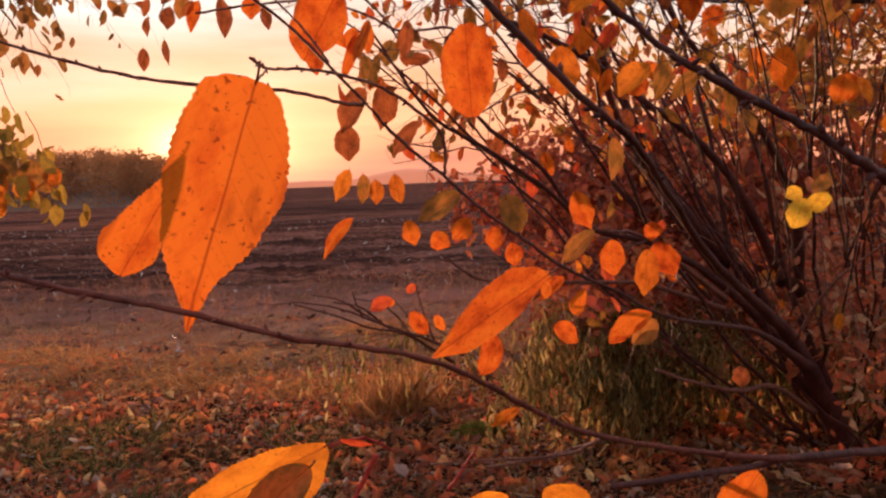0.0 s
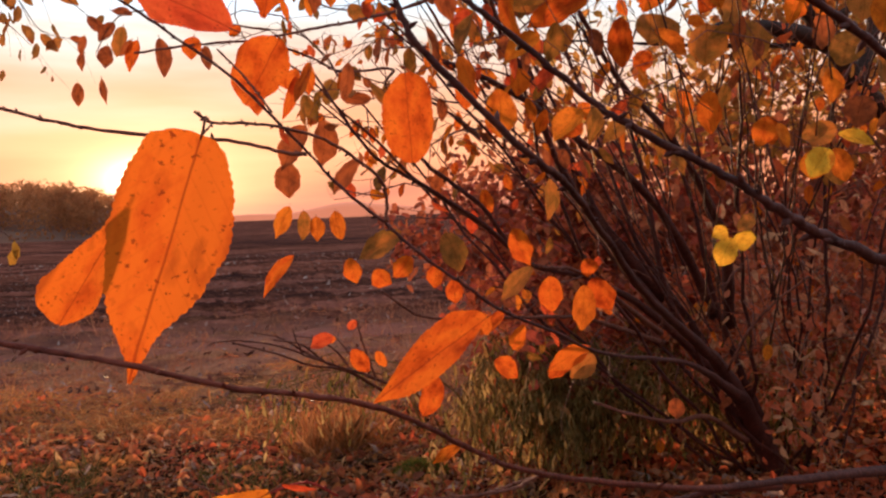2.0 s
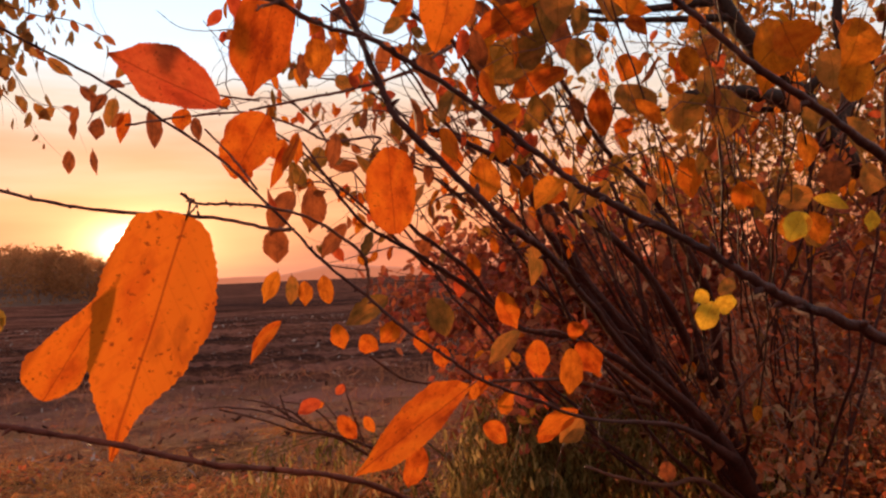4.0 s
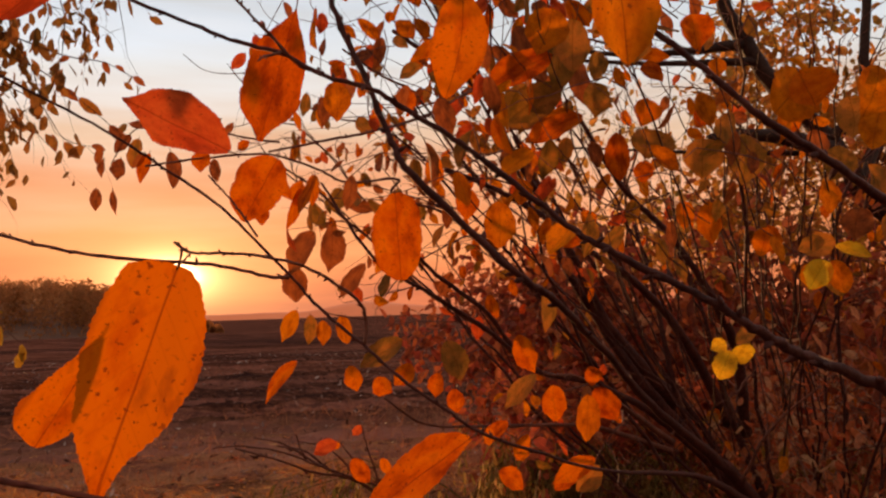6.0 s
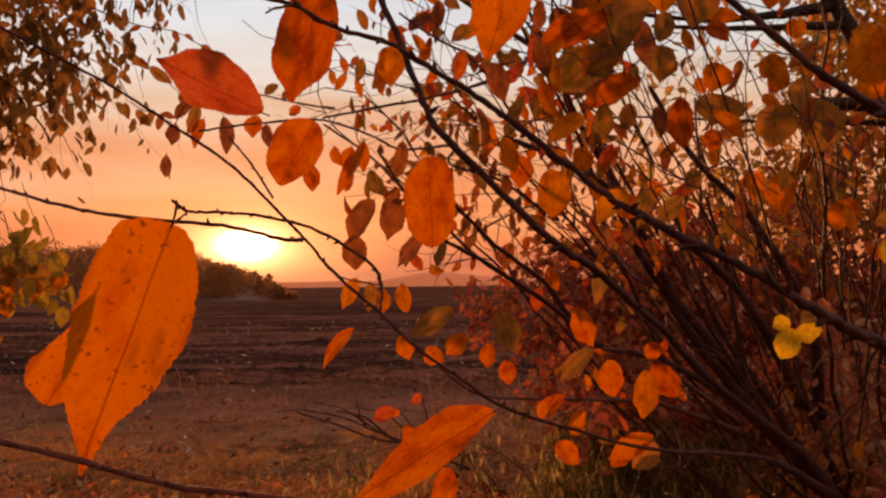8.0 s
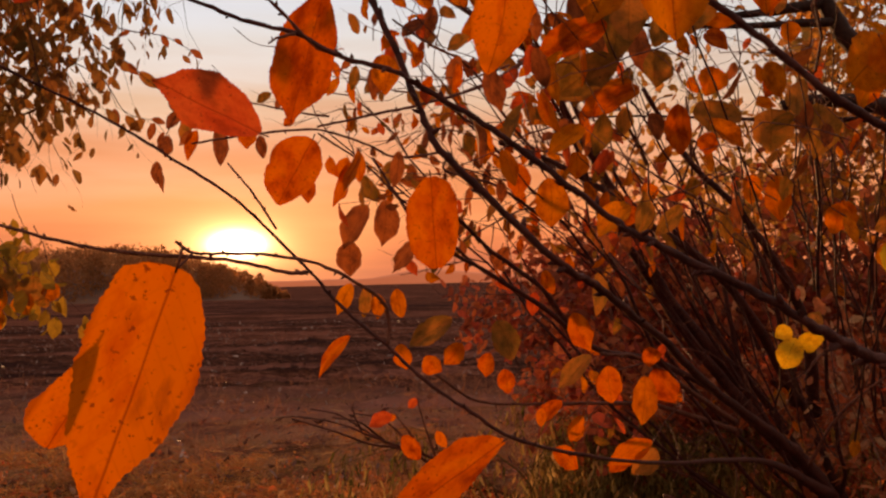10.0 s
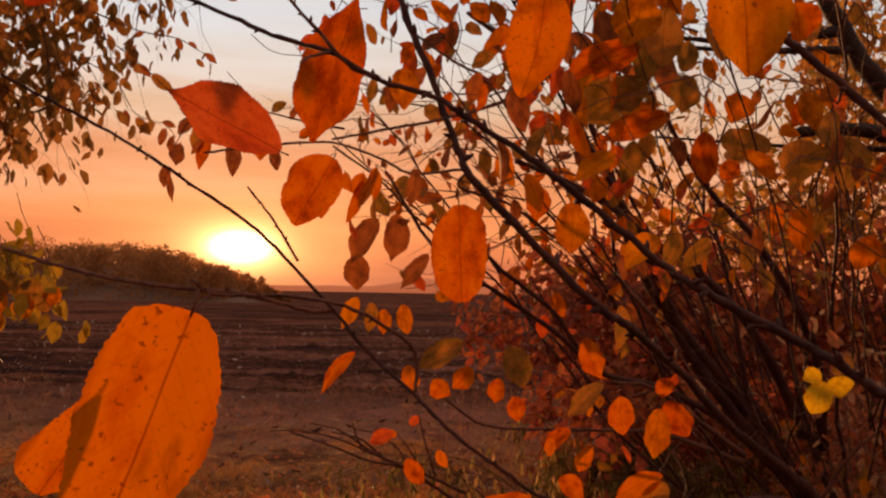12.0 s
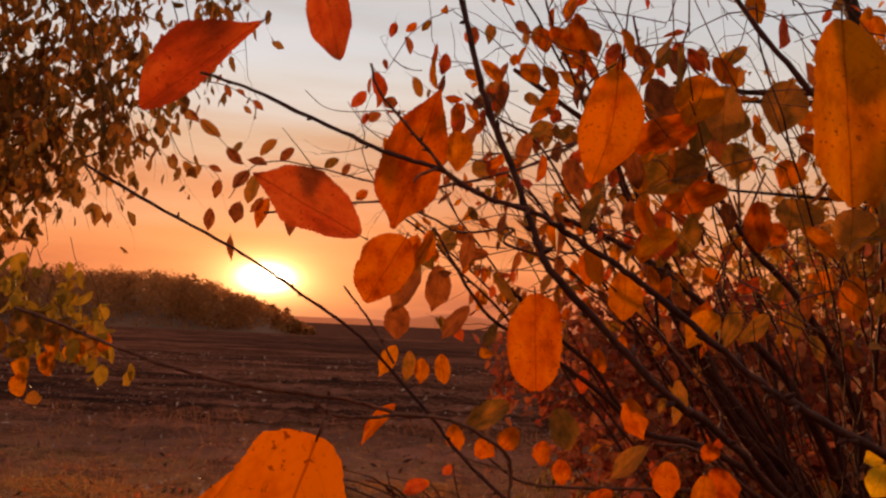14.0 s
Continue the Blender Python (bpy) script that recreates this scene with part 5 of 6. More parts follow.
leaf(shrub, (-0.024, 2.400, 0.678), (0.005, 2.400, 0.627), 0.032, ORANGE, -4)
leaf(shrub, (-0.372, 1.400, 1.493), (-0.403, 1.400, 1.466), 0.021, OLIVE, 10, pointed=True)
leaf(shrub, (-0.341, 1.400, 1.479), (-0.364, 1.400, 1.454), 0.017, BROWN, -20, pointed=True)
leaf(shrub, (-0.421, 1.400, 1.456), (-0.386, 1.400, 1.447), 0.018, BROWN, -20, pointed=True)
leaf(shrub, (-0.417, 1.400, 1.435), (-0.445, 1.400, 1.404), 0.022, BROWN, -6, pointed=True)
leaf(shrub, (-0.403, 1.400, 1.429), (-0.419, 1.400, 1.378), 0.028, OLIVE, 12, pointed=True)
leaf(shrub, (-0.260, 1.400, 1.462), (-0.285, 1.400, 1.445), 0.016, OLIVE, -20, pointed=True)
leaf(shrub, (-0.239, 1.400, 1.454), (-0.252, 1.400, 1.432), 0.013, BROWN, 0, pointed=True)
leaf(shrub, (-0.467, 1.400, 1.415), (-0.479, 1.400, 1.386), 0.016, BROWN, 4, pointed=True)
branch(shrub, "twig", 0.0009, 0.0022, (-0.451, 1.400, 1.385), (-0.419, 1.400, 1.438), (-0.370, 1.400, 1.455), (-0.299, 1.400, 1.446), (-0.218, 1.400, 1.427), (-0.158, 1.400, 1.417))
branch(shrub, "twig", 0.0007, 0.0013, (-0.364, 1.400, 1.515), (-0.333, 1.400, 1.480), (-0.307, 1.400, 1.450), (-0.293, 1.400, 1.445))
branch(shrub, "twig", 0.0007, 0.0012, (-0.354, 1.500, 1.615), (-0.314, 1.500, 1.583), (-0.264, 1.500, 1.575), (-0.189, 1.500, 1.579), (-0.156, 1.500, 1.571))
branch(shrub, "twig", 0.0007, 0.0012, (-0.271, 1.500, 1.595), (-0.242, 1.500, 1.557), (-0.219, 1.500, 1.536), (-0.175, 1.500, 1.508))
leaf(shrub, (-0.236, 1.500, 1.615), (-0.263, 1.500, 1.584), 0.023, RED, -4, pointed=True)
leaf(shrub, (-0.232, 1.500, 1.574), (-0.237, 1.500, 1.550), 0.014, RED, 10, pointed=True)
leaf(shrub, (-0.205, 1.500, 1.572), (-0.237, 1.500, 1.563), 0.019, BROWN, -15, pointed=True)
leaf(shrub, (-0.205, 1.500, 1.679), (-0.198, 1.500, 1.660), 0.011, RED, -20, pointed=True)
leaf(shrub, (-0.087, 1.500, 1.693), (-0.094, 1.500, 1.651), 0.023, RED, -10, pointed=True)
leaf(shrub, (-0.146, 1.500, 1.751), (-0.167, 1.500, 1.735), 0.015, ORANGE, -14, pointed=True)
leaf(shrub, (-0.187, 1.500, 1.752), (-0.194, 1.500, 1.721), 0.017, RED, 0, pointed=True)
leaf(left_tree, (-0.901, 2.300, 1.886), (-0.935, 2.300, 1.871), 0.017, BROWN, -5)
leaf(left_tree, (-0.821, 2.300, 1.902), (-0.833, 2.300, 1.877), 0.013, OLIVE, 4)
leaf(left_tree, (-0.804, 2.300, 1.871), (-0.787, 2.300, 1.830), 0.020, BROWN, -20)
leaf(left_tree, (-0.769, 2.300, 1.858), (-0.743, 2.300, 1.838), 0.014, BROWN, 0)
leaf(left_tree, (-0.744, 2.300, 1.807), (-0.719, 2.300, 1.783), 0.016, OLIVE, 4)
leaf(left_tree, (-0.718, 2.300, 1.825), (-0.685, 2.300, 1.795), 0.020, BROWN, -4)
leaf(left_tree, (-0.920, 2.300, 1.790), (-0.878, 2.300, 1.753), 0.024, BROWN, 10)
leaf(left_tree, (-0.874, 2.300, 1.762), (-0.808, 2.300, 1.715), 0.036, OLIVE, -15)
leaf(left_tree, (-0.787, 2.300, 1.678), (-0.735, 2.300, 1.628), 0.032, BROWN, -6)
leaf(left_tree, (-0.960, 2.300, 1.749), (-0.932, 2.300, 1.712), 0.020, OLIVE, -5)
leaf(left_tree, (-0.950, 2.300, 1.656), (-0.939, 2.300, 1.605), 0.024, BROWN, 2)
leaf(left_tree, (-0.916, 2.300, 1.633), (-0.870, 2.300, 1.583), 0.030, OLIVE, 15)
leaf(left_tree, (-0.837, 2.300, 1.622), (-0.798, 2.300, 1.606), 0.019, BROWN, 10)
leaf(left_tree, (-0.803, 2.300, 1.582), (-0.813, 2.300, 1.527), 0.026, BROWN, 16)
leaf(left_tree, (-0.824, 2.300, 1.496), (-0.826, 2.300, 1.429), 0.032, BROWN, -16)
branch(left_tree, "twig", 0.0028, 0.0012, (-1.110, 2.300, 1.969), (-1.000, 2.300, 1.922), (-0.901, 2.300, 1.886), (-0.804, 2.300, 1.868), (-0.718, 2.300, 1.821), mat=BARK)
branch(left_tree, "twig", 0.0024, 0.0009, (-1.086, 2.300, 1.899), (-0.976, 2.300, 1.841), (-0.883, 2.300, 1.768), (-0.790, 2.300, 1.685), (-0.724, 2.300, 1.624), mat=BARK)
branch(left_tree, "twig", 0.0020, 0.0008, (-1.096, 2.300, 1.811), (-0.985, 2.300, 1.745), (-0.916, 2.300, 1.643), (-0.833, 2.300, 1.615), (-0.796, 2.300, 1.575), mat=BARK)


def fill_shrub():
    """Thin stems that fan out from the foot, fine twigs on them, and the leaves on those."""
    rng = random.Random(11)
    verts, faces, nodes = [], [], []
    foot = Vector(SHRUB_FOOT)
    for k in range(18):
        u = (k / 17) ** 1.35
        top = Vector((-0.25 + 2.9 * u + rng.gauss(0, 0.12), rng.uniform(1.35, 2.9) + 0.3 * u, rng.uniform(1.45, 1.9) + 0.7 * min(1.0, u * 2.2) * rng.random()))
        mid = foot.lerp(top, 0.5) + Vector((rng.gauss(-0.05, 0.16), rng.gauss(0.05, 0.14), rng.gauss(-0.04, 0.13)))
        start = foot + Vector((rng.gauss(0, 0.08) + 0.3 * (u - 0.4), rng.gauss(0, 0.08), 0))
        line = smooth_line([start, start.lerp(mid, 0.5) + Vector((0.02, 0, -0.05)), mid, mid.lerp(top, 0.55) + Vector((0, 0, 0.03)), top], 5)
        n = len(line)
        r = rng.uniform(0.003, 0.009)
        line = [q + Vector((rng.gauss(0, 0.006), rng.gauss(0, 0.006), rng.gauss(0, 0.006))) for q in line]
        stem_v, stem_f = [], []
        tube(line, [r * (1 - 0.8 * i / n) + 0.0008 for i in range(n)], 5, stem_v, stem_f)
        part("stem", mesh_of("stem", stem_v, stem_f, BARK), shrub)
        for i in range(6, n):
            if rng.random() < 0.72:
                way = (line[i] - line[i - 1]).normalized() + Vector((rng.gauss(0, 0.6), rng.gauss(-0.1, 0.5), rng.gauss(0.0, 0.5)))
                grow(rng, line[i], way, rng.uniform(0.18, 0.42), r * 0.3 + 0.0006, 1, verts, faces, nodes)
    # leafy sprays on the side that leans towards the open
    sprays, starts = [], []
    for k in range(150):
        far = rng.uniform(0.85, 1.75)
        p = Vector((0.05 + far * rng.uniform(0.0, 0.56), far, 1.1 + far * rng.uniform(0.03, 0.50)))
        if p.x < 0.25 * far and p.z < 1.1 + 0.17 * far:
            continue
        starts.append(p)
        grow(rng, p, (rng.gauss(-0.5, 0.4), rng.gauss(-0.2, 0.3), rng.gauss(0.4, 0.4)), rng.uniform(0.10, 0.24), 0.0011, 0, verts, faces, sprays)
    for k in range(34):
        far = rng.uniform(1.5, 2.4)
        p = Vector((far * rng.uniform(-0.01, 0.27), far, 1.1 + far * rng.uniform(0.07, 0.26)))
        starts.append(p)
        grow(rng, p, (rng.gauss(-0.4, 0.5), rng.gauss(-0.1, 0.3), rng.gauss(0.2, 0.5)), rng.uniform(0.15, 0.35), 0.0014, 0, verts, faces, sprays)
    for k in range(18):
        far = rng.uniform(1.4, 1.9)
        p = Vector((far * rng.uniform(-0.08, 0.18), far, 1.1 + far * rng.uniform(0.31, 0.46)))
        starts.append(p)
        grow(rng, p, (rng.gauss(-0.4, 0.5), rng.gauss(-0.1, 0.3), rng.gauss(0.4, 0.4)), rng.uniform(0.12, 0.28), 0.0013, 0, verts, faces, sprays)
    # fine bare twigs that reach into the open sky
    for k in range(5):
        p = Vector((rng.uniform(-0.22, 0.08), rng.uniform(1.3, 1.6), rng.uniform(1.40, 1.62)))
        grow(rng, p, (rng.gauss(-0.7, 0.3), rng.gauss(-0.1, 0.3), rng.gauss(0.5, 0.4)), rng.uniform(0.09, 0.17), 0.0010, 1, verts, faces, [], kink=0.45)
    # thin dark stems that rise from the foot and carry the sprays
    srng = random.Random(12)
    for p in starts[::5]:
        low = p.lerp(foot, srng.uniform(0.3, 0.55)) + Vector((srng.gauss(0, 0.06), 0, srng.gauss(0.05, 0.05)))
        arch = p.lerp(low, 0.5) + Vector((srng.gauss(0, 0.04), srng.gauss(0, 0.03), srng.uniform(0.0, 0.09)))
        line = [q + Vector((srng.gauss(0, 0.003), srng.gauss(0, 0.003), srng.gauss(0, 0.003))) for q in smooth_line([low, low.lerp(arch, 0.5), arch, arch.lerp(p, 0.6), p], 4)]
        r = srng.uniform(0.0015, 0.0030)
        stem_v, stem_f = [], []
        tube(line, [r * (1 - 0.7 * i / len(line)) for i in range(len(line))], 5, stem_v, stem_f)
        part("stem", mesh_of("stem", stem_v, stem_f, BARK), shrub)
    tagged(part("brushwood", mesh_of("brushwood", verts, faces, TWIG), shrub), kind="stuff")
    rng.shuffle(nodes)
    nodes = [q for k, q in enumerate(sprays) if k % 5 in (1, 4)] + nodes
    mats = [ORANGE] * 4 + [AMBER] * 4 + [OLIVE] * 6 + [BROWN] * 7 + [RED] * 3
    kinds = [leaf_mesh(0.060, 0.024 + 0.010 * (i % 5) / 4, 0.12 + 0.5 * (i * 7 % 10) / 10, -0.05 + 0.3 * (i * 3 % 7) / 7, False, 300 + i, m) for i, m in enumerate(mats)]
    names = [m.name for m in DENSE]
    uv_of = {}
    for me in kinds:
        flat = [(0.5, 0.0)] * len(me.vertices)
        for lp, uv in zip(me.loops, me.uv_layers[0].data):
            flat[lp.vertex_index] = tuple(uv.uv)
        uv_of[me.name] = flat
    n = singles = 0
    verts, faces, uvs, slots = [], [], [], []
    for p, d in nodes:
        if n >= 930:
            break
        if p.z < 1.15 and rng.random() < 0.85 or p.x < -0.3 or p.z > 1.15 + 0.36 * p.y and rng.random() < 0.4:
            continue
        if p.x > 0.27 * p.y and p.z > 1.1 + 0.1 * p.y and rng.random() < 0.6:
            continue
        way = Vector((rng.gauss(0, 0.5), rng.gauss(-0.1, 0.5), rng.gauss(-0.8, 0.5)))
        m = leaf_pose(p, p + way, rng.uniform(-70, 70)) @ Matrix.Scale(rng.uniform(0.5, 1.1), 4)
        kind = kinds[rng.randrange(len(kinds))]
        n += 1
        if p.y < 1.12 and singles < 110:
            part("leaf", kind, shrub, at=m)
            singles += 1
            continue
        # deeper in the shrub the leaves run together
        first = len(verts)
        verts += [m @ v.co for v in kind.vertices]
        tone = names.index(kind.materials[0].name)
        for f in kind.polygons:
            faces.append(tuple(first + i for i in f.vertices))
            slots.append(tone if f.material_index == 0 else 5)
        uvs += uv_of[kind.name]
    mass = mesh_of("foliage", verts, faces, *DENSE.values(), TWIG, uvs=uvs, slots=slots)
    tagged(part("foliage", mass, shrub), kind="stuff")


def make_back_shrub():
    """The dense thicket of small dark red leaves behind the shrub."""
    foot = (2.0, 4.2, -0.02)
    own = thing("thicket", foot, "dense thicket with small dark red leaves and bare twigs", "bush")
    rng = random.Random(5)
    verts, faces, nodes = [], [], []
    for k in range(230):
        x = 0.35 + 4.2 * rng.random() ** 0.8
        tall = 0.95 + 0.65 * min(1.0, max(0.0, (x - 0.3) / 1.0))
        y = rng.uniform(3.3, 5.2)
        z = tall * rng.random() ** 0.7
        grow(rng, (x, y, z * 0.8), (rng.gauss(-0.25, 0.5), rng.gauss(-0.1, 0.4), 1), rng.uniform(0.3, 0.7), 0.004, 2, verts, faces, nodes)
    for k in range(26):
        x = rng.uniform(0.8, 4.5)
        line = smooth_line([(x + rng.gauss(0.4, 0.3), rng.uniform(3.6, 4.6), -0.1), (x + rng.gauss(0.2, 0.2), rng.uniform(3.6, 4.6), 0.6), (x, rng.uniform(3.5, 4.8), 1.3), (x - rng.uniform(0, 0.5), rng.uniform(3.4, 4.8), 1.9)], 4)
        tube(line, [0.014 * (1 - 0.7 * i / len(line)) for i in range(len(line))], 5, verts, faces)
    tagged(part("brushwood", mesh_of("brushwood", verts, faces, TWIG), own), kind="stuff")
    pts = np.array([p for p, d in nodes])
    nrng = np.random.default_rng(8)
    pts = np.repeat(pts, 2, 0) + nrng.normal(0, 0.05, (len(pts) * 2, 3))
    # fullest where it meets the field, thinner against the sky further in
    outer = pts[:, 0] < 0.33 * pts[:, 1]
    pts = pts[nrng.random(len(pts)) < np.clip(2.45 + 0.55 * outer - 1.75 * pts[:, 2] - 0.4 * (pts[:, 0] < 0.10 * pts[:, 1]), 0.14 + 0.2 * outer, 1.0)]
    keep = (pts[:, 2] < 1.45 + 0.2 * np.clip(pts[:, 0], 0, 1.5)) & (nrng.random(len(pts)) < np.where(pts[:, 0] < 0.33 * pts[:, 1], 0.8, 0.6))
    pts = pts[keep]
    many("foliage", pts, nrng.normal(0, 1, pts.shape) + np.array([0, 0, -0.6]), nrng.uniform(0.042, 0.090, len(pts)), SMALL, own, seed=3)


def make_right_tree():
    """A tree at the edge of the wood: dark leaning trunk, limbs and a dense olive and ochre crown."""
    own = right_tree
    rng = random.Random(21)
    verts, faces, nodes = [], [], []
    for k in range(48):
        p = Vector((rng.uniform(1.3, 5.0), rng.uniform(4.3, 5.5), 1.4 + 1.6 * rng.random() ** 1.4))
        grow(rng, p, (rng.gauss(-0.3, 0.6), rng.gauss(-0.2, 0.5), rng.gauss(-0.1, 0.6)), rng.uniform(0.4, 0.9), 0.004, 2, verts, faces, nodes)
    for k in range(44):
        p = Vector((rng.uniform(2.3, 5.2), rng.uniform(4.3, 5.5), rng.uniform(1.5, 2.9)))
        grow(rng, p, (rng.gauss(-0.3, 0.6), rng.gauss(-0.2, 0.5), rng.gauss(-0.2, 0.6)), rng.uniform(0.4, 0.9), 0.004, 2, verts, faces, nodes)
    for k in range(26):
        p = Vector((rng.uniform(1.95, 3.1), rng.uniform(4.3, 5.2), rng.uniform(1.5, 2.2)))
        grow(rng, p, (rng.gauss(-0.2, 0.6), rng.gauss(-0.2, 0.5), rng.gauss(-0.2, 0.6)), rng.uniform(0.3, 0.6), 0.003, 2, verts, faces, nodes)
    tagged(part("brushwood", mesh_of("brushwood", verts, faces, TREE_BARK), own), kind="stuff")
    pts = np.array([p for p, d in nodes])
    nrng = np.random.default_rng(18)
    pts = np.repeat(pts, 3, 0) + nrng.normal(0, 0.08, (len(pts) * 3, 3))
    # full towards the trunk, open sky above the shrub
    side, rise = pts[:, 0] / pts[:, 1], (pts[:, 2] - 1.1) / pts[:, 1]
    pts = pts[nrng.random(len(pts)) < np.where(side > 0.43, np.where(rise < 0.25, 0.24, 0.40), np.where(rise < 0.2, 0.19, 0.07))]
    many("crown", pts, nrng.normal(0, 1, pts.shape) + np.array([0, 0, -0.8]), nrng.uniform(0.045, 0.085, len(pts)), CROWN, own, seed=13)


def make_left_tree():
    """Hanging leafy sprays of a tree that stands just out of the picture."""
    own = left_tree
    branch(own, "trunk", 0.10, 0.05, (-2.6, 3.0, -0.1), (-2.55, 3.0, 1.0), (-2.4, 2.95, 2.0), (-2.1, 2.85, 2.9), mat=BARK)
    branch(own, "limb", 0.03, 0.012, (-2.4, 2.95, 2.0), (-1.9, 2.6, 2.35), (-1.4, 2.4, 2.35), (-0.95, 2.2, 2.1), mat=BARK)
    branch(own, "limb", 0.03, 0.012, (-2.1, 2.85, 2.6), (-1.6, 2.4, 2.7), (-1.1, 2.2, 2.4), mat=BARK)
    rng = random.Random(31)
    verts, faces, nodes = [], [], []
    for k in range(34):
        p = Vector((rng.uniform(-2.0, -1.25), rng.uniform(2.1, 2.8), rng.uniform(1.5, 2.1)))
        if p.z - 1.1 < p.y * 0.3 + 0.8 * (p.x + 0.5 * p.y):
            continue
        grow(rng, p, (rng.gauss(0.2, 0.3), rng.gauss(-0.1, 0.3), -0.6), rng.uniform(0.25, 0.5), 0.0022, 1, verts, faces, nodes, droop=0.4)
    for k in range(112):
        u = rng.random() ** 1.5
        p = Vector((-2.2 + 1.32 * u, rng.uniform(1.9, 2.8), 2.6 - 0.75 * u * rng.random() - 0.85 * rng.random() * (1 - u)))
        if p.z - 1.1 < p.y * 0.28 + 0.8 * (p.x + 0.52 * p.y):
            continue
        grow(rng, p, (rng.gauss(0.35, 0.3), rng.gauss(-0.1, 0.3), -0.6), rng.uniform(0.25, 0.55), 0.0022, 1, verts, faces, nodes, droop=0.4)
    tagged(part("brushwood", mesh_of("brushwood", verts, faces, BARK), own), kind="stuff")
    pts = np.array([p for p, d in nodes])
    nrng = np.random.default_rng(28)
    pts = np.repeat(pts, 2, 0) + nrng.normal(0, 0.022, (len(pts) * 2, 3))
    pts = pts[nrng.random(len(pts)) < np.clip(0.68 - 0.3 * (pts[:, 0] + 0.42 * pts[:, 1]), 0.42, 0.72)]
    side, rise = pts[:, 0] / pts[:, 1], (pts[:, 2] - 1.1) / pts[:, 1]
    pts = pts[(rise > 0.17 + 0.8 * (side + 0.55)) & (side < -0.37) | (nrng.random(len(pts)) < 0.28)]
    many("foliage", pts, nrng.normal(0, 0.5, pts.shape) + np.array([0, 0, -1.0]), nrng.uniform(0.03, 0.066, len(pts)), HANGING, own, seed=23, width=0.95)


def make_ochre_sprays():
    """Low sprays of the left tree with small ochre leaves."""
    rng = random.Random(52)
    verts, faces, nodes = [], [], []
    for k in range(16):
        p = Vector((rng.uniform(-1.25, -0.86), rng.uniform(1.5, 1.75), rng.uniform(1.15, 1.36)))
        grow(rng, p, (rng.gauss(0.3, 0.2), rng.gauss(0, 0.2), -0.6), rng.uniform(0.12, 0.24), 0.0012, 0, verts, faces, nodes, droop=0.35)
    branch(left_tree, "limb", 0.009, 0.003, (-2.35, 2.9, 1.9), (-1.9, 2.3, 1.75), (-1.4, 1.8, 1.45), (-1.1, 1.65, 1.32), mat=BARK)
    tagged(part("brushwood", mesh_of("brushwood", verts, faces, TWIG), left_tree), kind="stuff")
    pts = np.array([p for p, d in nodes])
    nrng = np.random.default_rng(53)
    pts = np.repeat(pts, 2, 0) + nrng.normal(0, 0.016, (len(pts) * 2, 3))
    many("foliage", pts, nrng.normal(0, 0.5, pts.shape) + np.array([0, 0, -1.0]), nrng.uniform(0.025, 0.05, len(pts)), OCHRE, left_tree, seed=54, width=1.15)


